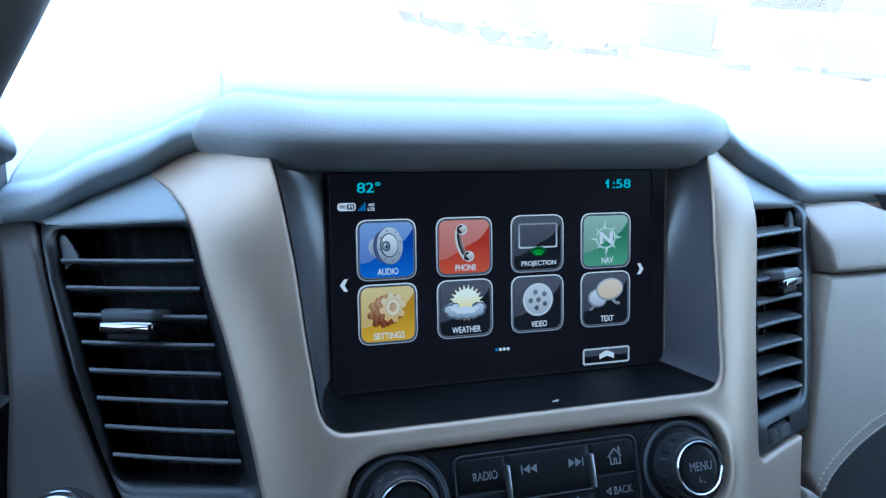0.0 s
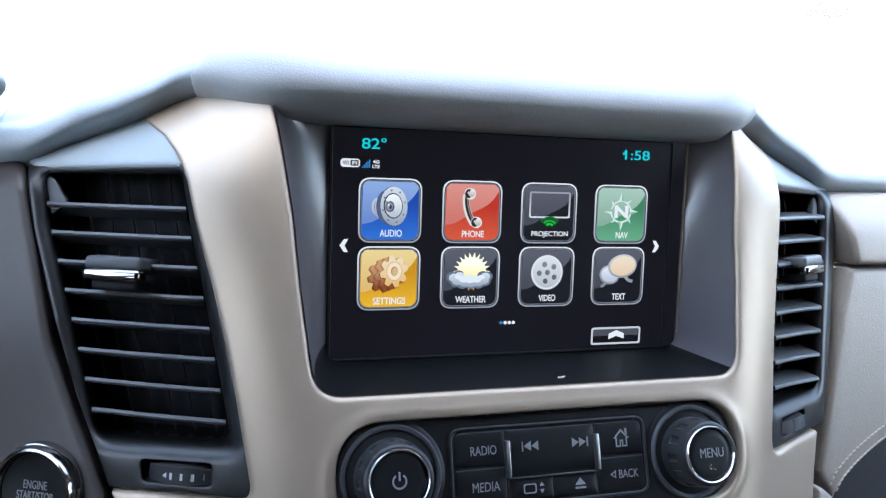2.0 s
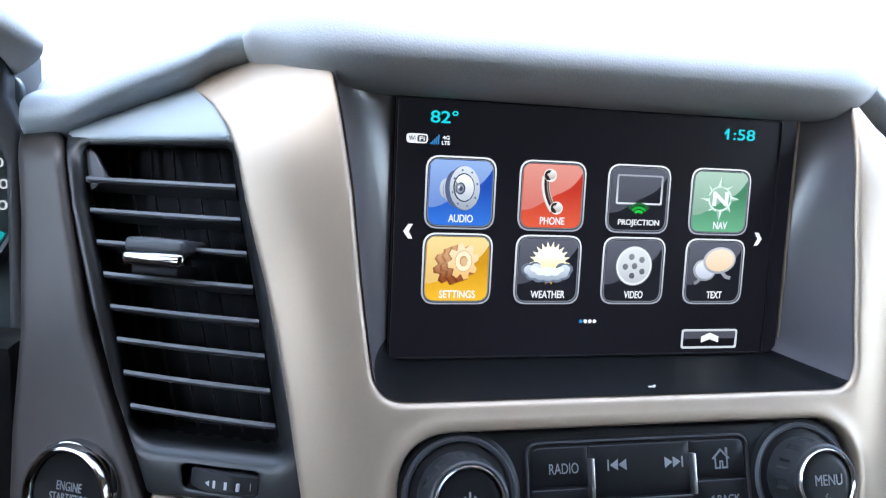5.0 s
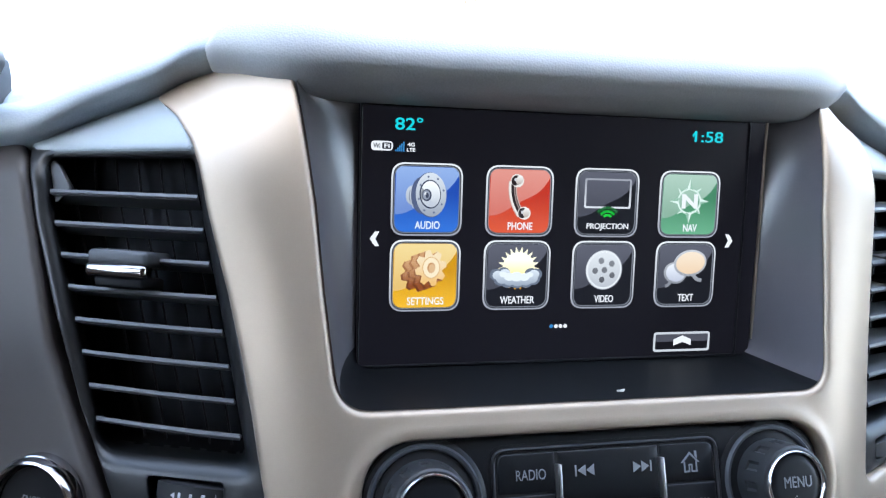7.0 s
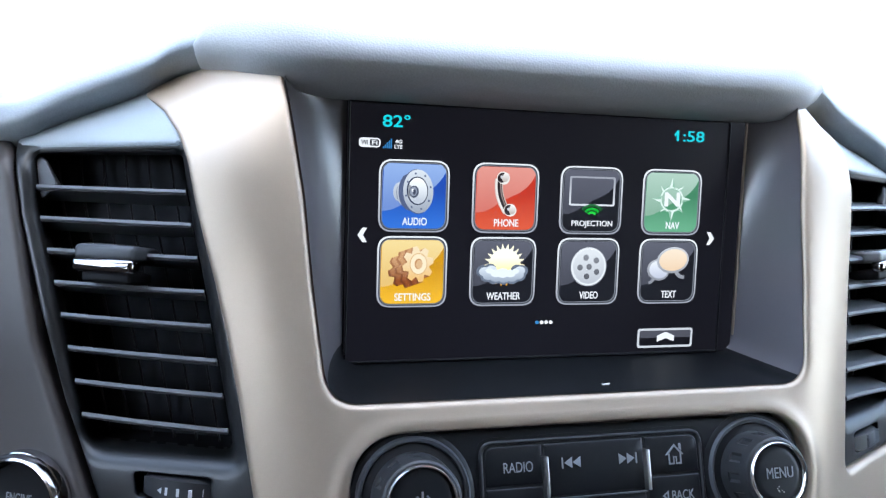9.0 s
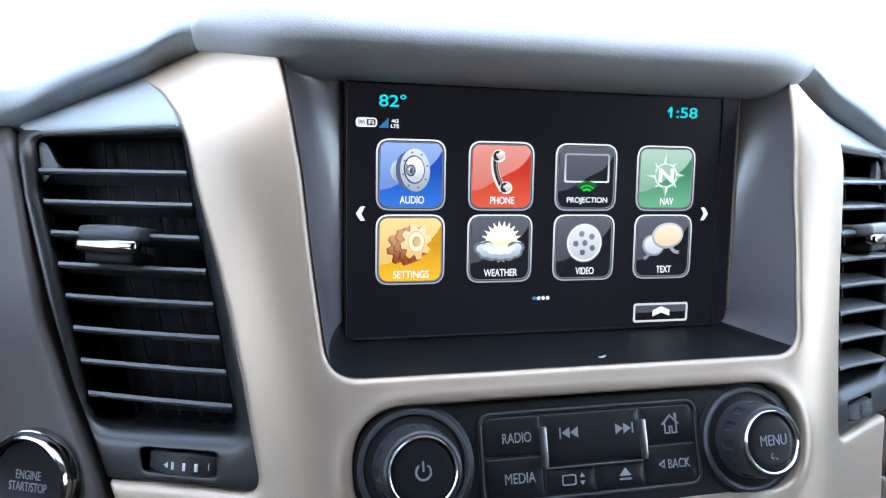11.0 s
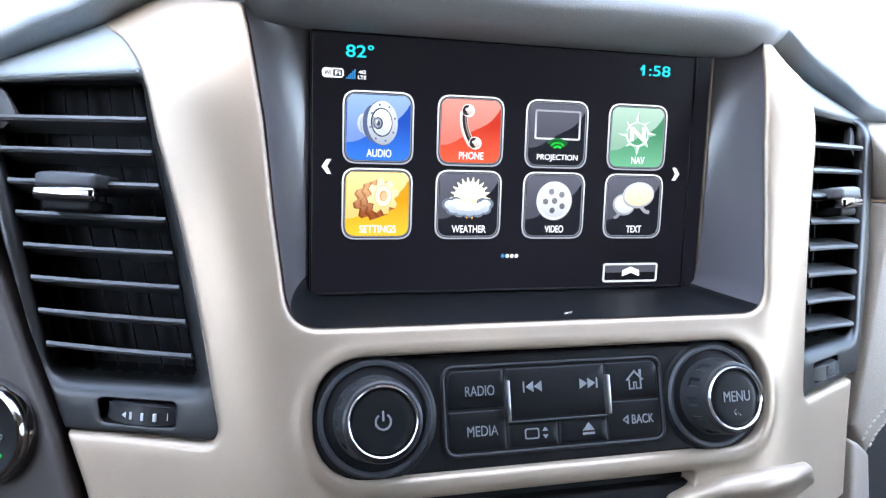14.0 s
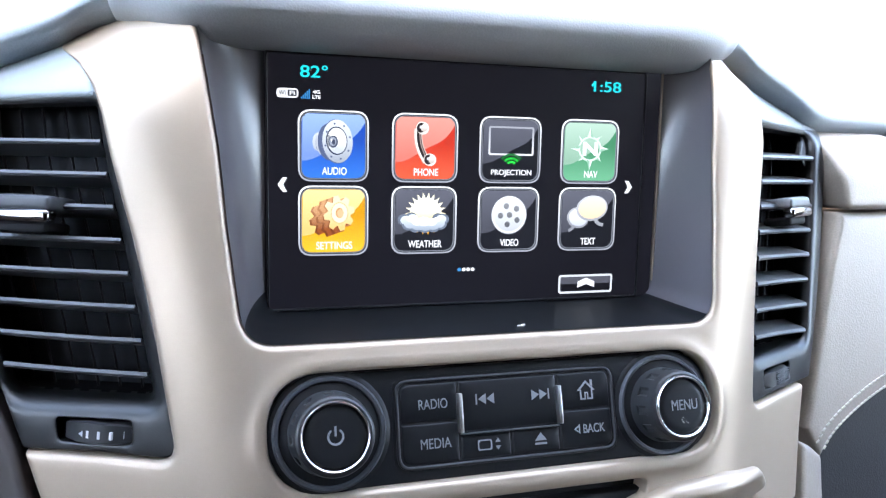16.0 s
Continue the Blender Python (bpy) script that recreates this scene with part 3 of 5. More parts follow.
def by_angle(line, n, zc=0.0):
    ang = np.arctan2(line[:, 0], line[:, 1] - zc) % (2 * math.pi)
    order = np.argsort(ang)
    a, p = ang[order], np.array(line)[order]
    a = np.concatenate([[a[-1] - 2 * math.pi], a, [a[0] + 2 * math.pi]])
    p = np.vstack([p[-1:], p, p[:1]])
    want = np.linspace(0, 2 * math.pi, n, endpoint=False)
    return np.stack([np.interp(want, a, p[:, 0]), np.interp(want, a, p[:, 1])], 1)


outer, inner = by_angle(o_line, 360), by_angle(i_line, 360)


def bowl(keep):
    """The part of the moulded recess between the fascia's edge and the screen's border for which keep(i) holds."""
    bm = bmesh.new()
    loops = []
    for s in (0.0, 0.03, 0.1, 0.25, 0.45, 0.65, 0.82, 0.94, 1.0):
        e = 0.5 * s ** 0.8 + 0.5 * math.sin(s * math.pi / 2)
        w = 0.5 * s ** 1.25 + 0.5 * (1 - math.cos(s * math.pi / 2))
        row = []
        for o, i in zip(outer, inner):
            xz = o + (i - o) * w
            row.append(bm.verts.new((xz[0], (bend(o[0], min(o[1], 0.056)) + 0.0015) * (1 - e) + 0.0015 * e, xz[1])))
        loops.append(row)
    for a, b in zip(loops, loops[1:]):
        for i in filter(keep, range(360)):
            bm.faces.new((a[i], a[(i + 1) % 360], b[(i + 1) % 360], b[i]))
    bmesh.ops.delete(bm, geom=[v for v in bm.verts if not v.link_faces], context="VERTS")
    return bm


# The floor and lower left corner take the shaded colour.
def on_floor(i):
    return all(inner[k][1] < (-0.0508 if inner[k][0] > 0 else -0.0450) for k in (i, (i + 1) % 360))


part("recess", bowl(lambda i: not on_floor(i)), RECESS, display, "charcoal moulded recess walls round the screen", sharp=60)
part("ledge", bowl(on_floor), LEDGE_SHADED, display, "ledge below the screen, its shade put into the colour", sharp=60)
part("rim", sheet(outline([(97.5, 60), (97.5, -54), (-96, -54), (-96, 60)]), [], None, 0.002, 0, 0.003, 0.05), PLASTIC, display, "matt black screen border")
part("edge", sheet(outline([(88.6, 54.5, 1), (88.6, -53.6, 1), (-87.7, -53.6, 1), (-87.7, 54.5, 1)]), [outline([(87.6, 53.2, 1), (87.6, -52.6, 1), (-87.0, -52.6, 1), (-87.0, 53.2, 1)])], None, -0.0009, 0.0003, 0.0018, 0.05), PLASTIC, display, "thin charcoal screen edge")
# Silver strip puts the highlight of the recess edge into its colour.
part("edge", box(0.0968, 0.0974, -0.0006, 0.002, -0.046, 0.058, 0.0002), SILVER, display, "thin silver strip for the edge highlight")
glass = part("screen", sheet(outline([(96.3, 57, 1), (95.6, -53.0, 1), (-87.8, -53.0, 1), (-87.8, 57, 1)]), [], None, 0.0, 0, 0.002, 0.05), glow("screen_black", srgb(17, 16, 21), 1.0, 0.3), display, "black glossy lit screen")

G_FRAME = glow("tray_rim_light", srgb(205, 208, 215))
G_WHITE = glow("white_light", srgb(240, 240, 245))
G_CYAN = glow("cyan_light", srgb(52, 208, 218))
G_GREY = glow("grey_light", srgb(150, 152, 158))
G_PALE = glow("pale_light", srgb(205, 205, 210))
G_DARK = glow("dark_light", srgb(60, 60, 66))
G_BLUEDOT = glow("blue_light", srgb(60, 130, 190))


def ring(cx, cz, a, b, ra, rb):
    return sheet(outline([(cx - a, cz - a, ra), (cx + a, cz - a, ra), (cx + a, cz + a, ra), (cx - a, cz + a, ra)], 0.0012),
                 [outline([(cx - b, cz - b, rb), (cx + b, cz - b, rb), (cx + b, cz + b, rb), (cx - b, cz + b, rb)], 0.0012)], None, -0.0005, 0.0001, 0.0004, 0.05)


G_BAND, G_INNER = glow("tile_band_light", srgb(52, 54, 62)), glow("tile_inner_light", srgb(122, 125, 134))
RIMS = {z: glow("tile_rim_light", srgb(158, 160, 172), top=srgb(236, 238, 242), z0=(z + 56 - 14) * 0.001, z1=(z + 56 + 14) * 0.001) for z in (16.5, -15)}
CAPTIONS = {"AUDIO": 10.4, "PHONE": 11.0, "PROJECTION": 19.6, "NAV": 6.8, "SETTINGS": 15.4, "WEATHER": 15.4, "VIDEO": 8.9, "TEXT": 7.6}


def fade(name, low, high, z0, z1, strength=1.0):
    """A lit colour that runs from low to high between two heights on the screen, in millimetres."""
    return glow(name, low, strength, top=high, z0=(z0 + 56) * 0.001, z1=(z1 + 56) * 0.001)


def tile(cx, cz, low, high, caption, foot=None):
    """One lit app tile: plate, gloss, rim and caption; its symbol is added by the caller."""
    c = 0.001
    icon = part("icon", plate(outline([(cx - 13.4, cz - 13.6, 4.5), (cx + 13.4, cz - 13.6, 4.5), (cx + 13.4, cz + 13.1, 4.5), (cx - 13.4, cz + 13.1, 4.5)], 0.0015), -0.0002),
                fade("tile_" + caption.lower(), foot or low, low, cz - 14, cz + 2), display, "lit app tile with the caption " + caption.lower())
    t = np.linspace(0, 1, 18)
    sweep_ = [(cx - 13.3 + 26.6 * q, cz - 6.5 + 11.5 * q - 3.0 * math.sin(2 * math.pi * q) * (0.6 - q) + 5.0 * q ** 6) for q in t]
    dim = tuple(v * 0.45 + w * 0.55 for v, w in zip(low, high))
    part("gloss", plate(np.array(sweep_ + [(cx + 13.0, cz + 11.2), (cx + 11.2, cz + 13.0), (cx - 11.2, cz + 13.0), (cx - 13.0, cz + 11.2)]) * c, -0.00035),
         fade("gloss_" + caption.lower(), dim, high, cz - 4, cz + 13), icon, "paler glossy upper part")
    part("rim", ring(cx, cz - 0.25, 14.9, 14.25, 5.8, 5.3), RIMS[cz], icon, "bright silver rim")
    part("band", ring(cx, cz - 0.25, 14.25, 13.8, 5.3, 4.9), G_BAND, icon, "dark grey inner rim")
    part("edge_line", ring(cx, cz - 0.25, 13.8, 13.5, 4.9, 4.6), G_INNER, icon)
    part("caption", words(caption, cx * c, (cz - 10.6) * c, 0.0032, -0.0021, CAPTIONS[caption] * c, bold=0.012), G_WHITE, icon, "white caption")
    return icon


def sym(icon, line, material, layer=1, holes=()):
    return part("symbol", plate(np.array(line), -0.0004 - 0.0001 * layer, holes=holes), material, icon)


c = 0.001
Z1, Z2 = 16.5 * c, -15.0 * c
X = [-60 * c, -20 * c, 20 * c, 60 * c]


def spot(x, z, rx, rz=None, col=0, row=1, turn=0.0, n=36):
    """An ellipse by its place on a tile, in millimetres from the tile's middle."""
    return disc(X[col] + x * c, (Z1 if row == 1 else Z2) + z * c, rx * c, (rz or rx) * c, n, turn)


def on_tile(pts, col, row):
    return [(X[col] + x * c, (Z1 if row == 1 else Z2) + z * c) for x, z in pts]


# loudspeaker, turned a little to one side: magnet, basket, flange with bolts, cone and dust cap
ic = tile(-60, 16.5, srgb(36, 76, 172), srgb(150, 176, 226), "AUDIO", srgb(58, 116, 214))
G_EDGE = glow("speaker_edge_light", srgb(86, 96, 128))
STEEL = fade("speaker_steel_light", srgb(150, 156, 172), srgb(222, 226, 234), 8, 28)
sym(ic, spot(-6.4, 1.4, 2.5, 3.9), STEEL, 1)
sym(ic, spot(-5.2, 1.2, 2.4, 4.4), G_EDGE, 2)
sym(ic, spot(-4.2, 1.3, 3.2, 5.6), STEEL, 3)
sym(ic, spot(-2.2, 1.4, 4.6, 7.6, turn=0.05), G_EDGE, 4)
sym(ic, spot(1.2, 1.7, 6.6, 9.2, turn=0.08), G_EDGE, 5)
sym(ic, spot(1.5, 1.8, 6.4, 9.0, turn=0.08), STEEL, 6)
for k in range(8):
    a = 2 * math.pi * k / 8 + 0.25
    sym(ic, spot(1.5 + 5.3 * math.cos(a), 1.8 + 7.5 * math.sin(a), 0.42, n=8), G_EDGE, 7)
sym(ic, spot(1.1, 2.0, 4.5, 5.9, turn=0.08), glow("speaker_seam_light", srgb(40, 48, 74)), 7)
sym(ic, spot(1.2, 2.0, 4.05, 5.4, turn=0.08), fade("cone_light", srgb(176, 182, 196), srgb(250, 250, 252), 12, 23), 8)
sym(ic, on_tile([(-2.5, 4.6), (-0.8, 3.2), (-0.9, 0.2), (-2.6, -0.4), (-2.9, 2.0)], 0, 1), G_GREY, 9)
sym(ic, on_tile([(0.6, 0.4), (0.0, -3.0), (1.6, -3.3), (3.0, -2.2)], 0, 1), glow("cone_shade_light", srgb(196, 200, 212)), 9)
sym(ic, spot(-0.4, 1.6, 2.0, 2.5), glow("dust_cap_edge_light", srgb(70, 76, 96)), 10)
sym(ic, spot(-0.6, 1.7, 1.5, 1.9), glow("dust_cap_light", srgb(150, 156, 172)), 11)
sym(ic, spot(-0.3, 1.5, 0.7, 1.1), glow("dust_cap_dark_light", srgb(66, 72, 92)), 12)
sym(ic, spot(-1.0, 2.2, 0.5, 0.6, n=10), G_WHITE, 12)

# telephone handset, black with bright edges
ic = tile(-20, 16.5, srgb(194, 52, 34), srgb(226, 150, 138), "PHONE", srgb(222, 92, 62))
G_STEEL, G_SHADE = glow("handset_light", srgb(236, 228, 222)), glow("handset_shade", srgb(44, 36, 38))
arc = on_tile([(-3.3 - 0.5 * math.sin(q * 2.6) + 4.3 * q ** 2.1, 8.0 - 14.0 * q) for q in np.linspace(0, 1, 16)], 1, 1)
sym(ic, stroke(arc, 3.6 * c), glow("handset_rim_light", srgb(206, 186, 178)), 1)
sym(ic, stroke([(x - 0.55 * c, z) for x, z in arc], 2.0 * c), G_STEEL, 2)
sym(ic, stroke([(x + 0.35 * c, z) for x, z in arc], 2.0 * c), G_SHADE, 3)
sym(ic, stroke([(x + 0.75 * c, z) for x, z in arc[2:-2]], 0.5 * c), glow("handset_mid_light", srgb(150, 132, 128)), 4)
for ex, ez, lean in ((-1.5, 8.4, -0.5), (2.0, -5.2, -0.25)):
    sym(ic, spot(ex, ez, 2.9, 2.7, 1, 1, lean), G_STEEL, 4)
    sym(ic, spot(ex - 0.7, ez + 0.1, 1.9, 2.2, 1, 1, lean), G_SHADE, 5)
    sym(ic, spot(ex + 0.9, ez + 0.3, 1.5, 2.0, 1, 1, lean), fade("earpiece_light", srgb(176, 160, 152), srgb(246, 240, 236), 16.5 + ez - 2, 16.5 + ez + 2), 6)
    sym(ic, spot(ex - 0.9, ez + 0.4, 0.55, 0.7, 1, 1, n=12), G_PALE, 6)

# screen outline with green waves
DKLO, DKHI = srgb(24, 25, 31), srgb(96, 97, 110)
ic = tile(20, 16.5, DKLO, DKHI, "PROJECTION")
sym(ic, outline([(9.3, 13.9, 1), (31.2, 13.9, 1), (31.2, 26.8, 1), (9.3, 26.8, 1)]), fade("monitor_light", srgb(220, 222, 228), srgb(160, 162, 172), 14, 26), 2, [outline([(10.1, 14.7, 0.6), (30.4, 14.7, 0.6), (30.4, 26.0, 0.6), (10.1, 26.0, 0.6)])])
for rad, tone in ((2.0, srgb(52, 205, 62)), (3.7, srgb(42, 180, 54)), (5.4, srgb(36, 104, 50))):
    sym(ic, stroke(on_tile([(0.4 + rad * math.sin(a) * 1.05, -7.4 + rad * math.cos(a) * 0.95) for a in np.linspace(-0.95, 0.95, 14)], 2, 1), 1.05 * c), glow("wave_light", tone), 3)

# compass rose with a letter
ic = tile(60, 16.5, srgb(70, 132, 96), srgb(178, 204, 188), "NAV", srgb(112, 176, 138))
G_ROSE, G_ROSE_DIM = glow("rose_light", srgb(226, 240, 232)), glow("rose_shade_light", srgb(150, 188, 166))
sym(ic, spot(-0.2, 1.2, 6.2, 6.0, 3), G_ROSE_DIM, 1, [spot(-0.2, 1.2, 4.9, 4.8, 3)])
sym(ic, spot(-0.2, 1.2, 5.9, 5.7, 3), G_ROSE, 2, [spot(-0.2, 1.2, 5.2, 5.0, 3)])
for k in range(8):
    d = math.pi / 4 * k
    tip, w, root = (9.8, 1.5, 5.0) if k % 2 == 0 else (8.2, 1.1, 5.6)
    u, n_ = Vector((math.sin(d), math.cos(d))), Vector((math.cos(d), -math.sin(d)))
    o = Vector((-0.2, 1.2))
    for sgn, tone in ((1, G_ROSE_DIM), (-1, G_ROSE)):
        sym(ic, on_tile([tuple(o + u * tip), tuple(o + u * root + n_ * w * sgn), tuple(o + u * (root + 0.6))], 3, 1), tone, 3)
part("symbol", words("N", X[3] - 0.2 * c, Z1 + 1.2 * c, 6.4 * c, -0.0011, 7.8 * c, bold=0.035), G_WHITE, ic)

# a thick gear seen from one side
ic = tile(-60, -15, srgb(210, 148, 16), srgb(244, 216, 150), "SETTINGS", srgb(244, 186, 46))
G_BROWN = fade("gear_side_light", srgb(146, 78, 40), srgb(206, 156, 112), -19, -10)
G_BROWN_DK = fade("gear_side_shade_light", srgb(110, 56, 30), srgb(176, 122, 84), -19, -10)
G_CREAM = fade("gear_face_light", srgb(238, 190, 120), srgb(246, 222, 184), -18, -8)


def gear(x, z, grow=1.0):
    return star(X[0] + x * c, Z2 + z * c, 5.5 * grow * c, 7.6 * grow * c, 8, 0.42, 0.88, 0.22)


for k in range(7):
    q = k / 6
    sym(ic, gear(-3.6 + 5.4 * q, 0.7 + 2.0 * q, 1.02), G_BROWN if k % 3 else G_BROWN_DK, 1 + k)
hub = spot(2.3, 3.2, 1.7, 2.2, 0, 2)
sym(ic, gear(2.2, 3.0), G_CREAM, 8)
sym(ic, spot(2.3, 3.2, 3.7, 4.5, 0, 2), glow("gear_groove_light", srgb(214, 168, 112)), 9)
sym(ic, spot(2.3, 3.2, 3.4, 4.2, 0, 2), glow("gear_hub_light", srgb(250, 230, 196)), 10)
sym(ic, hub, glow("gear_bore_light", srgb(200, 150, 104)), 11)
sym(ic, spot(2.6, 3.0, 1.3, 1.8, 0, 2), glow("gear_bore_pale_light", srgb(222, 182, 138)), 12)

# sun behind a cloud
ic = tile(-20, -15, DKLO, DKHI, "WEATHER")
sym(ic, star(X[1] + 0.6 * c, Z2 + 2.6 * c, 6.6 * c, 9.2 * c, 22, 0.10), fade("ray_light", srgb(240, 170, 40), srgb(255, 248, 216), -21, -10, 1.1), 1)
sym(ic, spot(0.6, 2.7, 7.2, 7.0, 1, 2), fade("sun_light", srgb(255, 222, 120), srgb(255, 252, 232), -17, -8, 1.15), 2)
G_MIST, G_CLOUD, G_PUFF = glow("mist_light", srgb(108, 117, 134)), fade("cloud_light", srgb(150, 160, 178), srgb(222, 228, 238), -20, -13), glow("puff_light", srgb(236, 240, 246))
for dx, dz, rr in ((-9.0, 0.0, 2.7), (-7.2, -2.2, 2.6), (-6.0, 1.0, 2.4), (-4.0, -3.2, 2.6), (0.2, -3.4, 2.6), (4.2, -3.2, 2.6), (7.4, -2.0, 2.6), (8.4, 0.2, 2.6), (6.2, 0.6, 2.4)):
    sym(ic, spot(dx, dz, rr * 1.15, rr * 0.95, 1, 2), G_MIST, 3)
for dx, dz, rr in ((-8.4, -0.2, 2.3), (-6.6, -1.8, 2.4), (-5.4, 0.6, 2.2), (-3.2, -2.4, 2.6), (0.4, -2.6, 2.8), (4.0, -2.4, 2.6), (6.8, -1.6, 2.4), (7.6, 0.2, 2.2)):
    sym(ic, spot(dx, dz, rr * 1.1, rr * 0.85, 1, 2), G_CLOUD, 4)
for dx, dz, rr in ((-6.2, 0.2, 1.6), (-3.4, -0.9, 2.2), (-0.2, -0.8, 2.7), (3.2, -1.0, 2.2), (5.6, 0.0, 1.5)):
    sym(ic, spot(dx, dz, rr * 1.1, rr * 0.75, 1, 2), G_PUFF, 5)

# film reel
ic = tile(20, -15, DKLO, DKHI, "VIDEO")
sym(ic, spot(0.2, 1.9, 8.7, 8.8, 2, 2), glow("reel_edge_light", srgb(150, 152, 160)), 1)
sym(ic, spot(0.1, 2.0, 8.4, 8.5, 2, 2), glow("reel_rim_light", srgb(234, 235, 238)), 2)
sym(ic, spot(0.1, 2.0, 7.6, 7.7, 2, 2), fade("reel_light", srgb(186, 188, 196), srgb(226, 227, 231), -22, -6), 3)
for k in range(6):
    a = 2 * math.pi * k / 5 + 0.7
    rad = 0 if k == 5 else 4.4
    x, z = 0.2 + rad * math.cos(a), 1.9 + rad * math.sin(a)
    sym(ic, spot(x, z, 1.55, 1.6, 2, 2, n=18), glow("reel_bore_edge_light", srgb(206, 208, 214)), 4)
    sym(ic, spot(x, z, 1.3, 1.35, 2, 2, n=18), fade("reel_bore_light", srgb(72, 73, 80), srgb(142, 143, 150), -21, -7), 5)

# two speech bubbles with silver rims
ic = tile(60, -15, DKLO, DKHI, "TEXT")
BUBBLE_RIM = fade("bubble_rim_light", srgb(124, 126, 136), srgb(206, 207, 213), -22, -4)
sym(ic, spot(-4.9, 0.4, 5.7, 4.9, 3, 2, -0.2), BUBBLE_RIM, 1)
sym(ic, stroke(on_tile([(-7.0, -3.0), (-7.4, -4.2), (-8.4, -5.2), (-9.6, -5.6)], 3, 2), 1.5 * c), BUBBLE_RIM, 1)
sym(ic, spot(-4.8, 0.5, 4.8, 4.0, 3, 2, -0.2), fade("bubble_light", srgb(196, 198, 214), srgb(236, 237, 246), -18, -11), 2)
sym(ic, spot(2.2, 4.9, 8.2, 6.0, 3, 2, 0.12), BUBBLE_RIM, 3)
sym(ic, stroke(on_tile([(4.2, -0.4), (4.8, -1.4), (6.2, -2.6), (8.4, -3.0)], 3, 2), 1.7 * c), BUBBLE_RIM, 3)
sym(ic, spot(2.3, 5.0, 7.2, 5.0, 3, 2, 0.12), fade("peach_light", srgb(240, 208, 176), srgb(248, 226, 202), -14, -6), 4)

part("temperature", words("82°", -68.2 * c, 46.6 * c, 5.1 * c, -0.0006, 11.4 * c, bold=0.012), G_CYAN, display, "cyan temperature readout")
part("clock", joined(words("1:58", 67.6 * c, 46.4 * c, 4.8 * c, -0.0006, 14.2 * c, bold=0.008), plate(np.array([(59.2, 46.9), (60.7, 48.8), (61.2, 48.8), (61.2, 47.7), (59.7, 46.1)]) * c, -0.0006)), G_CYAN, display, "cyan clock readout")
badge = part("wireless_badge", plate(outline([(-83.4, 35.6, 1.6), (-74.6, 35.6, 1.6), (-74.6, 39.4, 1.6), (-83.4, 39.4, 1.6)], 0.0006), -0.0003), G_WHITE, display, "white wireless badge")
part("caption", words("Wi", -81.2 * c, 37.5 * c, 1.9 * c, -0.0007, 2.8 * c, bold=0.02), G_DARK, badge)
part("field", plate(outline([(-79, 36.2, 0.6), (-75.3, 36.2, 0.6), (-75.3, 38.8, 0.6), (-79, 38.8, 0.6)], 0.0006), -0.0006), G_DARK, badge)
part("caption", words("Fi", -77.1 * c, 37.5 * c, 1.7 * c, -0.0009, 2.2 * c, bold=0.02), G_WHITE, badge)
for k in range(5):
    part("signal_bar", plate(np.array([(-73.6 + 0.8 * k, 35.4), (-73.1 + 0.8 * k, 35.4), (-73.1 + 0.8 * k, 36.2 + 0.8 * k), (-73.6 + 0.8 * k, 36.2 + 0.8 * k)]) * c, -0.0003), G_BLUEDOT, display)
part("network_label", joined(words("4G", -67.2 * c, 38.3 * c, 1.5 * c, -0.0006, 3.0 * c, bold=0.03), words("LTE", -67.2 * c, 36.2 * c, 1.5 * c, -0.0006, 3.4 * c, bold=0.03)), G_WHITE, display)
for sx in (-1, 1):
    x = sx * 81.4
    part("arrow", plate(np.array([(x + sx * 1.9, 0), (x - sx * 0.2, 3.0), (x - sx * 2.0, 3.0), (x - sx * 0.4, 0), (x - sx * 2.0, -3.0), (x - sx * 0.2, -3.0)]) * c, -0.0003), G_WHITE, display)
for k in range(4):
    part("page_dot", plate(disc((-3.2 + 2.15 * k) * c, -37.8 * c, 0.85 * c, n=16), -0.0003), G_BLUEDOT if k == 0 else G_WHITE, display)
up = part("tray_button", sheet(outline([(46.5, -50.8, 1.4), (75, -50.8, 1.4), (75, -41.8, 1.4), (46.5, -41.8, 1.4)]), [outline([(47.5, -49.8, 0.8), (74, -49.8, 0.8), (74, -42.8, 0.8), (47.5, -42.8, 0.8)])], None, -0.0003, 0.0002, 0.0003, 0.05), G_FRAME, display, "white outlined on-screen button")
part("gloss", plate(np.array([(47.5, -46.2), (74, -46.2), (74, -42.8), (47.5, -42.8)]) * c, -0.0002), glow("tray_gloss", srgb(80, 80, 90)), up)
part("symbol", plate(np.array([(60.8, -43.4), (65.2, -45.2), (65.2, -48.0), (60.8, -46.4), (56.4, -48.0), (56.4, -45.2)]) * c, -0.0005), G_WHITE, up)

# a crumb on the ledge under the screen
bm = joined(box(0.0102, 0.0132, -0.0382, -0.0370, -0.0564, -0.0555, 0.0004), moved(box(-0.0012, 0.0012, -0.0004, 0.0004, 0.0, 0.0007, 0.0003), Matrix.Translation((0.0128, -0.0374, -0.0560)) @ Matrix.Rotation(0.5, 4, "Z")))
loose("lint", bm, LINT, "tiny pale crumb lying on the ledge under the screen", "crumb")

# ---- air vents ----
HOUSING = [(217, 38, 2), (197, 45), (181, 52), (167, 57, 2), (157, 47, 10), (150.5, 37, 20), (147, 27, 20), (144, 12), (140, -4), (136.5, -17), (132, -37), (128, -58), (125, -77), (121.8, -96.8, 6), (150, -96.8),
           (178.5, -98.4, 2), (184, -84), (192, -64), (203, -30), (212, 5, 20)]
OPENING = [(208.5, 28.5, 4), (150.5, 30, 3), (146.4, 5), (141.3, -20), (136.4, -45), (130.4, -78.6, 4), (184.0, -80.6, 9), (191, -52), (198, -24), (206, 8)]
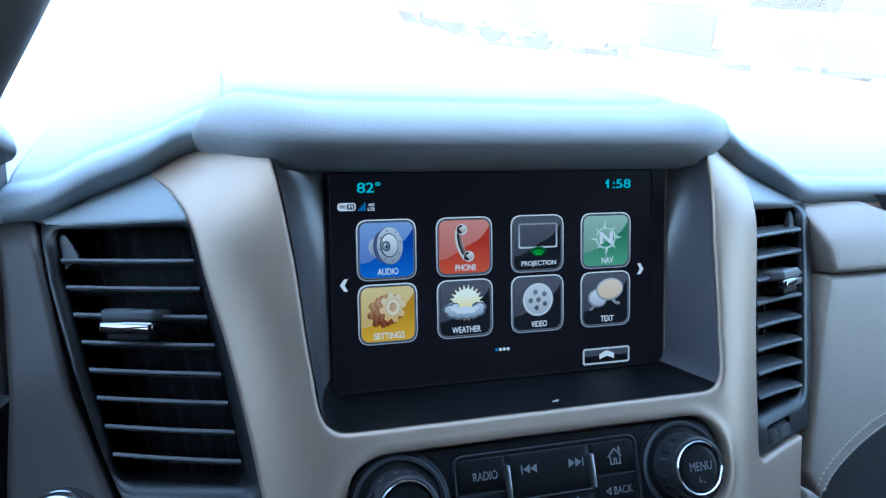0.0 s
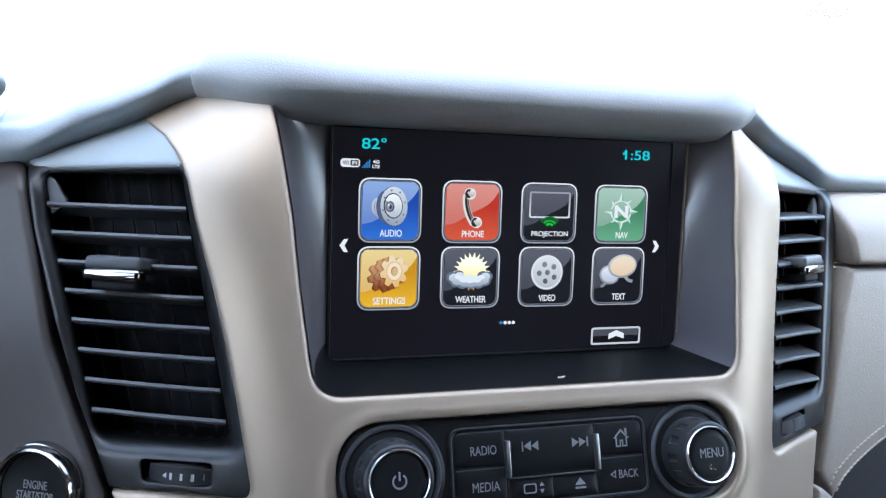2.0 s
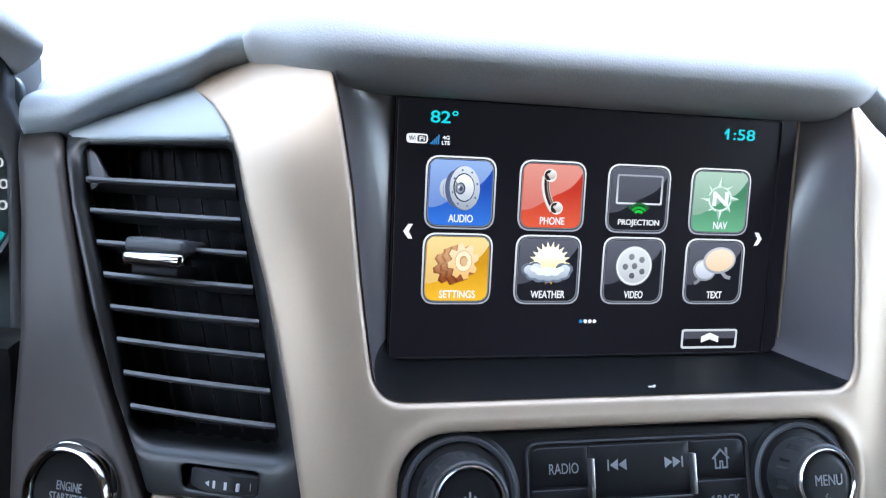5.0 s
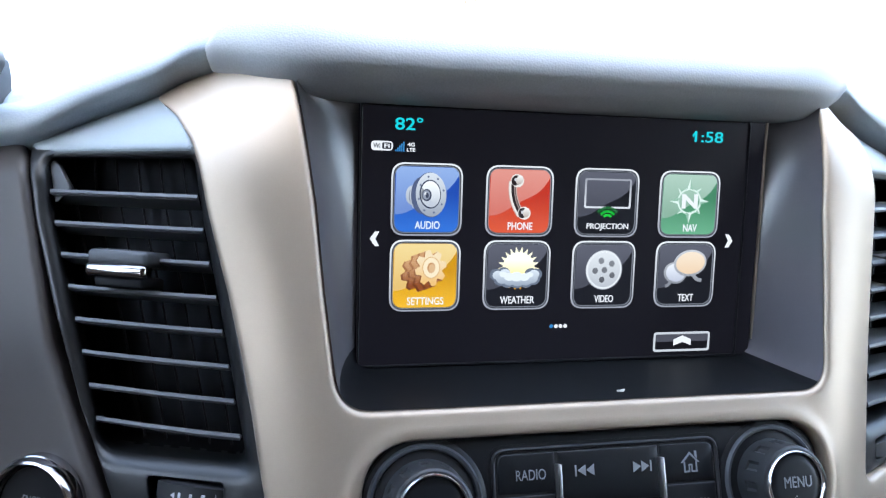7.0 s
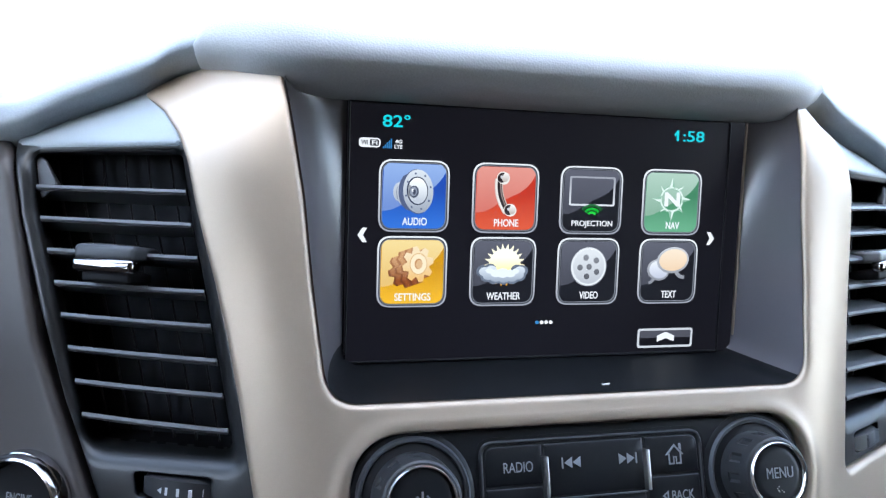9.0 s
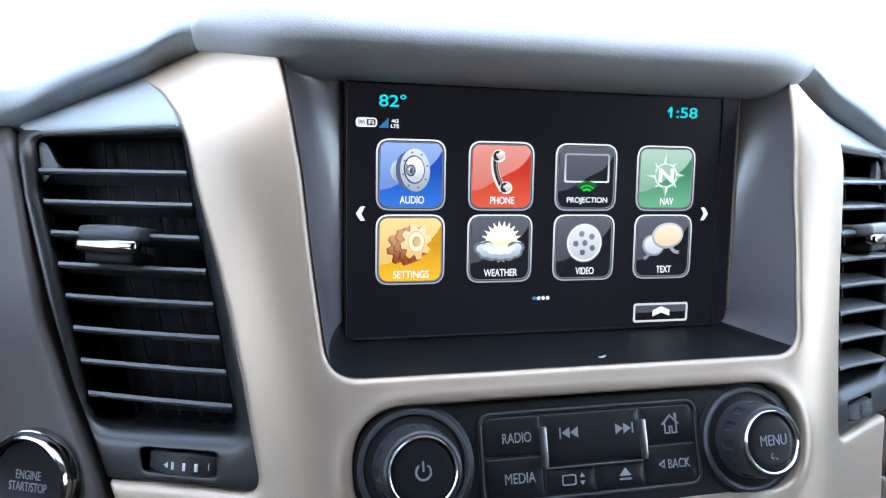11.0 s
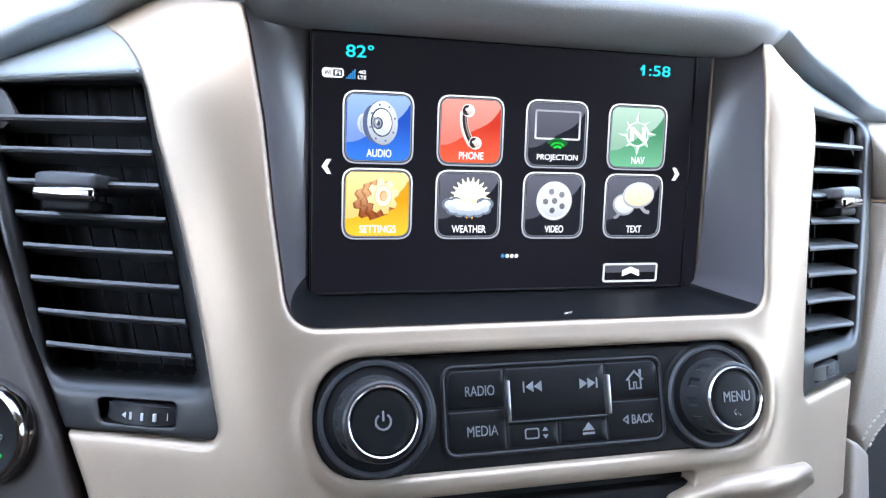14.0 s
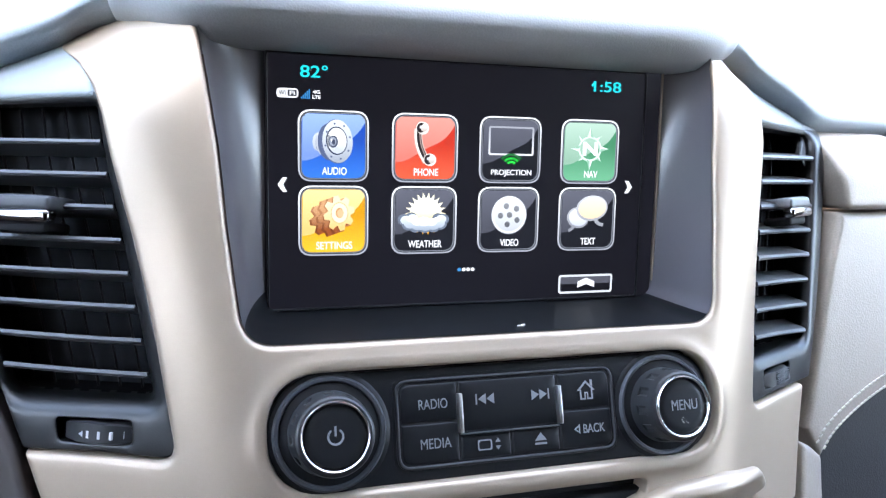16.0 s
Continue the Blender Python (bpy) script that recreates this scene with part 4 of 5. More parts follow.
INNER = spline([(-82, 129.8), (-76, 131.0), (-45, 136.4), (-20, 141.3), (5, 146.4), (30, 150.5)])
OUTER = spline([(-81, 184.0), (-78, 184.5), (-52, 191), (-24, 198), (8, 206), (28.5, 208.5), (32, 209)])


def drum():
    """A thumb wheel: the bulging front of a short upright drum."""
    bm = bmesh.new()
    rows = []
    for z, cut in ((-0.0037, 0.0006), (-0.0033, 0.0), (0.0033, 0.0), (0.0037, 0.0006)):
        rows.append([bm.verts.new((0.0136 * u, -0.0008 + cut * 2 + 0.0042 * u * u, z * (1.08 - 0.22 * u * u))) for u in np.linspace(-1, 1, 17)] + [bm.verts.new((0.0136, 0.0075, z)), bm.verts.new((-0.0136, 0.0075, z))])
    n = len(rows[0])
    for a, b in zip(rows, rows[1:]):
        for i in range(n):
            bm.faces.new((a[i], a[(i + 1) % n], b[(i + 1) % n], b[i]))
    bm.faces.new(rows[0])
    bm.faces.new(rows[-1])
    bmesh.ops.recalc_face_normals(bm, faces=bm.faces)
    return bm


def vent(side, group):
    wide = 4.0 if side > 0 else 0.0

    def flip(pts, wide=wide):
        """The passenger's vent is a little wider at its outer side than the driver's."""
        pts = [(p[0] + wide * min(max((p[0] - 165) / 15, 0.0), 1.0), *p[1:]) for p in pts]
        return pts if side > 0 else mirror(pts)

    v = thing("air_vent", (side * 0.17, side_line(0.17, -0.02), -0.099), "charcoal plastic dashboard air vent with eight slats and a chrome tab", "air vent", group)

    surf = bend

    wheel_hole = outline(flip([(138.4, -84.6, 1.5), (138.4, -93.4, 2), (165, -94.4, 2), (166, -85.8, 2)]), 0.001)
    bezel = [(215.4, 27.5), (216.2, 33.4, 1)] + [(151.5, 36.0, 1), (148.4, 31)] + HOUSING[6:]
    # Upper housing laid as its own sheet to carry the painted skylight.
    cover = HOUSING[:5] + [(152.2, 40.5), (149.2, 32.6, 1), (216.2, 30.6, 1)]
    part("cover", sheet(outline(flip(cover, wide * 3.0)), [], surf, 0.0017, 0.0036, 0.006, 0.004), HOUSING_LIT, v, "top of the vent housing, skylight put into its pale colour")
    part("housing", sheet(outline(flip(bezel, wide * 3.0)), [outline(flip(OPENING)), wheel_hole], surf, 0.0026, 0.0012, 0.010, 0.005, hole_r=[0.0062, 0.0008]), VENTSHELL, v)
    duct = sheet(outline(flip(OPENING)), [], surf, 0.044, 0, 0.001, 0.012)
    rim = outline(flip(OPENING))
    wall = bmesh.new()
    a = [wall.verts.new((x, surf(x, z) + 0.0166, z)) for x, z in rim]
    b = [wall.verts.new((x, surf(x, z) + 0.046, z)) for x, z in rim]
    for i in range(len(a)):
        j = (i + 1) % len(a)
        wall.faces.new((a[i], a[j], b[j], b[i]))
    part("duct", joined(duct, wall), VOID, v, "black duct behind the slats")
    for k in range(8):
        z = 0.0156 - 0.01205 * k
        xi, xo = INNER(z * 1000) * c + 0.0006, (OUTER(z * 1000) + wide) * c - 0.0006
        bm = bmesh.new()
        rows = []
        n = 14
        for i in range(n + 1):
            x = xi + (xo - xi) * i / n
            q = i / n
            y0 = surf(x, z) + 0.0045 + (0.001 if side < 0 else -0.0012) * (2 * q - 1) ** 2
            k_ = -0.34 if side < 0 else 0.15
            prof = [(0.0, -0.0011), (-0.0006, 0.0), (0.0, 0.0011), (0.0015, 0.0013 + 0.0015 * k_), (0.009, 0.0009 + 0.009 * k_), (0.016, 0.0005 + 0.016 * k_), (0.016, -0.0003 + 0.016 * k_), (0.009, -0.0006 + 0.009 * k_), (0.0015, -0.0012)]
            drop_ = 0.075 * (0.0156 - z) * q if side > 0 else 0.0
            rows.append([bm.verts.new((side * x, y0 + dy, z + dz - drop_)) for dy, dz in prof])
        m_ = len(rows[0])
        for r0, r1 in zip(rows, rows[1:]):
            for j in range(m_):
                bm.faces.new((r0[j], r0[(j + 1) % m_], r1[(j + 1) % m_], r1[j]))
        bm.faces.new(rows[0])
        bm.faces.new(rows[-1][::-1])
        bmesh.ops.recalc_face_normals(bm, faces=bm.faces)
        part("slat", bm, SLAT, v)
    for k in range(6):
        bm = bmesh.new()
        pts = []
        for z in np.linspace(0.030, -0.0815, 12):
            xi, xo = INNER(z * 1000) * c, OUTER(z * 1000) * c
            x = xi + (xo - xi) * (k + 0.7) / 6.3
            pts.append((x, surf(x, z) + 0.024, z))
        rows = [[bm.verts.new((side * (x + dx), y + dy, z)) for dx, dy in ((-0.0002, 0.0), (0.0002, 0.0), (0.00035, 0.0005), (0.00035, 0.0022), (-0.00035, 0.0022), (-0.00035, 0.0005))] for x, y, z in pts]
        for r0, r1 in zip(rows, rows[1:]):
            for j in range(6):
                bm.faces.new((r0[j], r0[(j + 1) % 6], r1[(j + 1) % 6], r1[j]))
        bmesh.ops.recalc_face_normals(bm, faces=bm.faces)
        part("vane", bm, PLASTIC, v)
    # the flat cheek that closes the slats' outer end
    line = [(208.6, 29.2), (204.2, 26), (198.6, 16.8), (205.4, 10.5, 1)]
    part("cheek", sheet(outline(flip(line)), [], surf, 0.0085, 0.0006, 0.004, 0.006), PLASTIC_MID, v, "grey side cheek of the vent barrel")
    fm = at_face(side * 0.1758, -0.0092, surf, 0.0)
    jut = -0.0030
    # The right tab's stronger light is put into a paler plastic.
    tab = part("tab", moved(box(-0.0128, 0.0128, -0.0072 - jut, 0.012, -0.0012, 0.0046, 0.0019, 4), fm), TAB_LIT if side > 0 else PLASTIC_MID, v, "grey sliding tab")
    for k in range(7):
        part("rib", moved(box(-0.0088, 0.0088, -0.0058 - jut + 0.0011 * k, -0.0053 - jut + 0.0011 * k, 0.0042, 0.0049, 0.0001), fm), VENTSHELL, tab)
    part("chrome_strip", moved(box(-0.0130, 0.0130, -0.0080 - jut, 0.001, -0.0056, -0.0004, 0.0019, 5), fm), SMOKED, tab, "rounded chrome strip")
    # Stem block; its black also stands in for the tab's shadow.
    part("stem", moved(box(-0.0105, 0.0105, -0.002, 0.012, -0.0095, -0.005, 0.0015, 3), fm), BLACK, tab, "black stem that also makes the shadow under the tab")
    wm = at_face(side * 0.152, -0.0894, surf, 0.0)
    wheel = part("thumb_wheel", moved(drum(), wm), RUBBER, v, "black ribbed thumb wheel")
    if side < 0:
        for k in range(3):
            part("mark", moved(box(-0.0022 + 0.0045 * k, -0.0012 + 0.0045 * k, -0.0008 + 0.0004 * (k == 2), 0.003, -0.0017, 0.0010), wm), MARKS, wheel, "white printed mark")
        part("mark", moved(plate(np.array([(-5.4, -0.3), (-3.8, 0.8), (-3.8, -1.4)]) * c, -0.0006, 0.0016), wm), MARKS, wheel)
        part("mark", moved(box(0.0108, 0.0113, 0.0020, 0.0036, -0.0014, 0.0012), wm), MARKS, wheel)
    else:
        for k in range(6):
            part("rib", moved(box(-0.006, 0.008, -0.0011, 0.003, -0.0028 + 0.0011 * k, -0.0023 + 0.0011 * k, 0.0002), wm), PLASTIC_MID, wheel)
    part("wheel_well", moved(box(-0.016, 0.016, 0.010, 0.012, -0.007, 0.007), wm), BLACK, v)
    return v


vent(-1, "dashboard vents")
vent(1, "dashboard vents")

# ---- radio controls ----
LEANF = math.degrees(math.atan(0.28))
ZC = -0.0876
FM = Matrix.Translation((0.001, face_line(ZC), ZC)) @ pose(0, 0, 0, -LEANF)
KV = 1 / math.cos(radians(LEANF))
radio = thing("radio_control_panel", (0.001, face_line(ZC), -0.108), "charcoal radio control panel with eight buttons between two knobs", "car radio")


part("faceplate", moved(sheet(outline([(92.4, 21.3, 20.8), (92.4, -21.0, 20.8), (-92.4, -21.0, 20.8), (-92.4, 21.3, 20.8)]), [], None, 0.0022, 0.0016, 0.006, 0.006), FM), PLASTIC, radio)
part("button_bezel", moved(sheet(outline([(46.0, 17.3, 5.6), (46.0, -16.3, 5.6), (-46.0, -16.3, 5.6), (-46.0, 17.3, 5.6)], 0.0015), [outline([(44.6, 15.9, 4.4), (44.6, -14.9, 4.4), (-44.6, -14.9, 4.4), (-44.6, 15.9, 4.4)], 0.0015)], None, 0.0010, 0.0007, 0.003, 0.006), FM), RUBBER, radio, "raised charcoal rim")
part("groove", moved(sheet(outline([(47.2, 18.5, 6.6), (47.2, -17.5, 6.6), (-47.2, -17.5, 6.6), (-47.2, 18.5, 6.6)], 0.0015), [], None, 0.0020, 0, 0.001, 0.02), FM), BLACK, radio, "dark groove round the buttons")


part("key_bed", moved(box(-0.0444, 0.0444, 0.0016, 0.0021, -0.0148, 0.0158), FM), BLACK, radio)


def key(x0, x1, z0, z1, rad=(0.7, 0.7, 0.7, 0.7), swell=0.0006):
    line = outline([(x1, z1, rad[1]), (x1, z0, rad[2]), (x0, z0, rad[3]), (x0, z1, rad[0])], 0.0012)
    return part("button", moved(sheet(line, [], None, 0.0014, 0.0007, 0.004, 0.003, swell=swell), FM), BUTTON, radio, "black rubbery radio button")


YL = 0.0006


def legend(btn, bm, nm="caption"):
    part(nm, moved(bm, FM), PRINT, btn)


b = key(-43.9, -21.5, 1.0, 15.3, (4.0, 0.6, 0.6, 0.6))
legend(b, words("RADIO", -31.4 * c, 7.6 * c, 3.7 * c, YL - 0.0002, 11.4 * c))
b = key(-43.9, -21.5, -14.3, 0.4, (0.6, 0.6, 0.6, 4.0))
legend(b, words("MEDIA", -31.0 * c, -7.0 * c, 3.7 * c, YL - 0.0002, 12.0 * c))
b = key(-20.9, 20.3, -3.9, 15.3, swell=0.0012)
for sx, x in ((-1, -9.8), (1, 12.0)):
    legend(b, plate(np.array([(x + sx * 4.6, 6.0), (x + sx * 4.0, 6.0), (x + sx * 4.0, 10.0), (x + sx * 4.6, 10.0)]) * c, 0.0), "symbol")
    for k in (0, 1):
        xx = x + sx * (3.6 - 3.4 * k)
        legend(b, plate(np.array([(xx, 8.0), (xx - sx * 3.2, 10.0), (xx - sx * 3.2, 6.0)]) * c, 0.0), "symbol")
b = key(-20.9, -0.5, -14.3, -5.3)
legend(b, plate(outline([(-14.4, -11.4, 1), (-8.6, -11.4, 1), (-8.6, -7.4, 1), (-14.4, -7.4, 1)], 0.0006), YL, 0.0002, [outline([(-13.9, -10.9, 0.8), (-9.1, -10.9, 0.8), (-9.1, -7.9, 0.8), (-13.9, -7.9, 0.8)], 0.0006)]), "symbol")
for sz in (1, -1):
    legend(b, plate(np.array([(-7.2, -9.4 + sz * 0.7), (-5.0, -9.4 + sz * 0.7), (-6.1, -9.4 + sz * 2.2)]) * c, YL), "symbol")
b = key(0.1, 20.3, -14.3, -5.3)
legend(b, plate(np.array([(9.4, -9.8), (14.4, -9.8), (11.9, -6.8)]) * c, YL), "symbol")
legend(b, plate(np.array([(9.4, -11.4), (14.4, -11.4), (14.4, -10.6), (9.4, -10.6)]) * c, YL), "symbol")
b = key(20.9, 43.9, 1.0, 15.3, (0.6, 4.0, 0.6, 0.6))
legend(b, plate(np.array([(29.2, 8.0), (33.2, 12.0), (37.2, 8.0), (36.2, 8.0), (33.2, 11.0), (30.2, 8.0)]) * c, YL), "symbol")
legend(b, plate(np.array([(30.4, 4.4), (30.4, 8.4), (31.0, 8.4), (31.0, 5.0), (32.4, 5.0), (32.4, 7.4), (34.0, 7.4), (34.0, 5.0), (35.4, 5.0), (35.4, 8.4), (36.0, 8.4), (36.0, 4.4), (33.5, 4.4), (33.5, 6.9), (32.9, 6.9), (32.9, 4.4)]) * c, YL - 0.0001), "symbol")
legend(b, plate(np.array([(35.2, 10.4), (36.2, 9.4), (36.2, 12.2), (35.2, 12.2)]) * c, YL), "symbol")
b = key(20.9, 43.9, -14.3, 0.4, (0.6, 0.6, 4.0, 0.6))
legend(b, words("BACK", 35.4 * c, -7.0 * c, 3.5 * c, YL - 0.0002, 9.6 * c))
legend(b, plate(np.array([(26.6, -7.0), (29.2, -5.2), (29.2, -8.8)]) * c, YL, 0.0002, [np.array([(27.4, -7.0), (28.7, -6.1), (28.7, -7.9)]) * c]), "symbol")
for x, z0, z1 in ((-20.9, -4.0, 10.8), (20.6, -4.0, 10.8)):
    part("chrome_bar", moved(box((x - 0.8) * c, (x + 0.8) * c, -0.0014, 0.004, z0 * c, z1 * c, 0.00025), FM), BRUSHED, radio, "upright chrome bar")
part("chrome_line", moved(box(-0.0209, 0.0203, 0.0002, 0.003, -0.0049, -0.0044, 0.0002), FM), SLAT, radio, "thin pale line")


def knob(x, z, cap):
    km = FM @ Matrix.Translation((x, 0, z))
    k = part("knob", moved(turned([(0, 0.0), (0.0215, 0.0), (0.0226, 0.0008), (0.0228, 0.003)]), km @ Matrix.Translation((0, 0.0012, 0))), PLASTIC, radio, "round charcoal rotary knob")
    part("collar", moved(turned([(0.0182, 0.0018), (0.0190, 0.0002), (0.0200, 0.0), (0.0208, 0.0010), (0.0212, 0.003)]), km), PLASTIC_MID, k)
    bm = bmesh.new()
    seg = 96
    prof = [(0.0156, 0.004), (0.0153, 0.0), (0.0150, -0.0028), (0.01495, -0.0030), (0.0144, -0.0086), (0.01435, -0.0088), (0.0141, -0.0112), (0.0137, -0.0123), (0.0129, -0.0128), (0.0118, -0.0128)]
    rows = []
    for rad, y in prof:
        row = []
        for i in range(seg):
            a = 2 * math.pi * i / seg
            notch = 0.0008 if (i % 8) in (0, 1, 2) and -0.0087 < y < -0.0029 else 0.0
            row.append(bm.verts.new(((rad - notch) * math.cos(a), y, (rad - notch) * math.sin(a))))
        rows.append(row)
    for r0, r1 in zip(rows, rows[1:]):
        for i in range(seg):
            bm.faces.new((r0[i], r0[(i + 1) % seg], r1[(i + 1) % seg], r1[i]))
    bmesh.ops.recalc_face_normals(bm, faces=bm.faces)
    part("grip", moved(bm, km), RUBBER, k, "black ribbed rubber grip", sharp=25)
    part("ring", moved(turned([(0.0107, -0.0118), (0.0109, -0.0124), (0.0113, -0.0133), (0.0116, -0.0138), (0.0118, -0.0139), (0.0121, -0.0135), (0.0124, -0.0127), (0.0125, -0.0116)], 72), km), CHROME, k, "thin chrome ring")
    part("cap", moved(turned([(0, -0.0127), (0.008, -0.0127), (0.0103, -0.0126), (0.0108, -0.0122), (0.0109, -0.0112)]), km), BUTTON, k, "black round cap")
    ym = -0.0130
    if cap == "power":
        bm = plate(stroke([(0.0026 * math.sin(a), 0.0026 * math.cos(a)) for a in np.linspace(0.6, 2 * math.pi - 0.6, 24)], 0.0007), ym)
        part("symbol", moved(joined(bm, plate(np.array([(-0.35, 0.2), (0.35, 0.2), (0.35, 3.6), (-0.35, 3.6)]) * c, ym)), km), PRINT, k)
    else:
        part("caption", moved(words("MENU", 0.0006, 0.0006, 0.0040, ym - 0.0002, 0.0118), km), PRINT, k)
        rng = random.Random(3)
        part("smudge", moved(joined(*[plate(disc((0.5 + rng.uniform(-1.6, 1.6)) * c, (-6.5 + rng.uniform(-2, 2)) * c, rng.uniform(0.12, 0.3) * c, n=7), ym) for _ in range(6)]), km), LINT, k, "pale specks of dust")


knob(-0.0706, 0.0002, "power")
knob(0.0686, -0.0004, "menu")

# ---- start button and the trim strip by the cluster ----
strip = thing("trim_strip", (-0.21, 0.0, -0.15), "satin taupe trim strip beside the instrument cluster", "dashboard trim", kind="structure")
part("panel", sheet(outline([(-238, 37.5, 2), (-220.5, 37.5, 3), (-216, 26), (-211.5, 1), (-203, -42), (-191.5, -73), (-180.5, -100), (-166, -152, 2), (-233, -152, 2), (-233, -82), (-231, -46), (-232.5, 0), (-235, 24)]), [], lambda x, z: bend(x, z) + 9.0 * max(z - 0.022, 0.0) ** 2, -0.0005, 0.004, 0.02, 0.004), TAUPE, strip)
SB = at_face(-0.2055, -0.1012, bend, -0.0005) @ Matrix.Scale(1.13, 4)
start = thing("start_button", tuple(SB.translation), "round black engine start button with a chrome ring", "push button")
part("ring", moved(turned([(0.0138, -0.0030), (0.0144, -0.0054), (0.0152, -0.0062), (0.0160, -0.0060), (0.0168, -0.0046), (0.0170, -0.0036), (0.0174, -0.0034), (0.0178, -0.0020), (0.0179, 0.004)], 72), SB), SMOKED, start, "wide polished chrome ring")
cap = part("cap", moved(turned([(0, -0.0022), (0.009, -0.0025), (0.0136, -0.0034), (0.0142, -0.002)], 60), SB), BUTTON, start, "black cap with pale lettering")
part("caption", moved(joined(words("ENGINE", 0, 0.0027, 0.0030, -0.0034, 0.0096), words("START/STOP", 0, -0.0012, 0.0030, -0.0034, 0.0146)), SB), PRINT, cap)
part("indicator", moved(box(0.0030, 0.0068, -0.0036, -0.0024, -0.0074, -0.0063), SB), glow("indicator_green", srgb(30, 190, 70), 0.9), start, "small lit green bar")

# ---- instrument cluster, its hood, and the lever by the wheel ----
cluster = thing("instrument_cluster", (-0.33, 0.08, -0.09), "black instrument cluster with a round speedometer", "instrument cluster")
part("face", sheet(outline([(-245, 60, 10), (-245, -70, 10), (-470, -70, 10), (-470, 60, 10)]), [], None, 0.078, 0.001, 0.004, 0.02), DIAL, cluster, "glossy black dial face")
DX, DZ = -0.296, 0.010
part("bezel", moved(turned([(0.0500, 0.0), (0.0508, -0.003), (0.0525, -0.004), (0.0545, -0.002), (0.055, 0.003)], 72), Matrix.Translation((DX, 0.076, DZ))), PLASTIC_MID, cluster, "dark ring round the dial")
for k, num in enumerate(("100", "110", "120", "130", "140")):
    part("numeral", words(num, -0.2512 - (0.0058, 0.0019, 0.0, 0.0006, 0.0042)[k], 0.0292 - 0.0096 * k, 0.0044, 0.0768, 0.0116 if k != 1 else 0.0098, align="RIGHT", bold=0.008), G_PALE, cluster)
for k in range(34):
    a = radians(62 - 1.25 * k if k < 22 else -28 - 1.25 * (k - 22))
    long_ = k % 5 == 0
    r0 = 0.0440 if long_ else 0.0462
    ca, sa = math.cos(a), math.sin(a)
    w = 0.00022
    part("tick", plate(np.array([(DX + r0 * ca - w * sa, DZ + r0 * sa + w * ca), (DX + 0.0485 * ca - w * sa, DZ + 0.0485 * sa + w * ca), (DX + 0.0485 * ca + w * sa, DZ + 0.0485 * sa - w * ca), (DX + r0 * ca + w * sa, DZ + r0 * sa - w * ca)]), 0.0768), G_CYAN, cluster)
hood_z = spline([(-0.75, 0.092), (-0.60, 0.106), (-0.40, 0.114), (-0.28, 0.106), (-0.255, 0.101), (-0.238, 0.0945), (-0.228, 0.0865), (-0.222, 0.079)])
hood = thing("cluster_hood", (-0.36, 0.02, 0.06), "grey vinyl hood arching over the instrument cluster", "dashboard hood", kind="structure")
bm = bmesh.new()
rows = []
prof = [(0.09, -0.034), (0.03, -0.030), (0.009, -0.027), (0.002, -0.024), (0.0, -0.020), (0.003, -0.014), (0.009, -0.008), (0.017, -0.003), (0.026, 0.0005), (0.036, 0.002), (0.046, 0.001), (0.06, -0.006), (0.075, -0.020), (0.09, -0.04)]
for i in range(61):
    q = i / 60
    x = -0.222 - (0.75 - 0.222) * (1 - q) ** 2
    z = hood_z(x)
    e = max(0.0, (x + 0.262) / 0.04)
    rows.append([bm.verts.new((x - 0.5 * dy * e ** 2, 0.004 + 0.022 * e ** 3 + dy, z + dz * (1 - 0.35 * e ** 4))) for dy, dz in prof])
for a, b in zip(rows, rows[1:]):
    for j in range(len(prof) - 1):
        bm.faces.new((a[j], b[j], b[j + 1], a[j + 1]))
bm.faces.new(rows[-1])
part("shell", bm, BROWVINYL, hood, sharp=75)
part("side_wall", sheet(outline([(-249, 76, 1), (-248, 69, 2), (-248, 48, 3), (-243, 34, 3), (-241, -150, 1), (-249, -150, 1), (-249, 20, 6), (-257, 40, 6), (-270, 55, 8), (-296, 62, 8), (-340, 60, 1), (-340, 84, 1), (-262, 90, 4)]), [], None, 0.066, 0.0025, 0.05, 0.008), PLASTIC_MID, hood)
part("lower_panel", box(-0.6, -0.236, 0.03, 0.066, -0.22, -0.052, 0.008), PLASTIC, hood)

lever = thing("gear_lever", (-0.26, -0.1, 0.0), "grey plastic column gear lever beside the steering column", "gear lever")
a, b = Vector((-0.243, -0.10, 0.022)), Vector((-0.183, -0.10, 0.142))
rod = turned([(0, 0), (0.010, 0.0), (0.0135, 0.006), (0.0155, 0.03), (0.0165, 0.09), (0.0165, 0.125), (0.013, 0.134), (0, 0.136)], 32)
part("rod", moved(rod, Matrix.Translation(a) @ (b - a).to_track_quat("Y", "Z").to_matrix().to_4x4()), TAUPE, lever)
part("stem", moved(turned([(0, 0), (0.008, 0), (0.008, 0.16), (0, 0.16)], 24), Matrix.Translation(a) @ Vector((-0.6, 0.55, -0.58)).to_track_quat("Y", "Z").to_matrix().to_4x4()), PLASTIC, lever, "slim charcoal stem")

# ---- passenger side ----
pas = thing("passenger_dash_panel", (0.32, 0.03, -0.15), "taupe leather passenger dash panel with double stitching", "dashboard panel", kind="structure")
part("upper_trim", sheet(outline([(220.5, 31.6, 6), (284, 31.6, 4), (306, 23, 8), (352, 12.5, 10), (430, 4, 2), (620, -4, 2), (620, -14, 2), (231, -12.6, 4), (225.5, 8)]), [], lambda x, z: passenger_line(x, z) + 0.75 * max(z - 0.004, 0.0) ** 1.5 / 0.028 ** 0.5, -0.003, 0.0038, 0.03, 0.006), HIDE, pas, "smooth taupe padded upper trim")
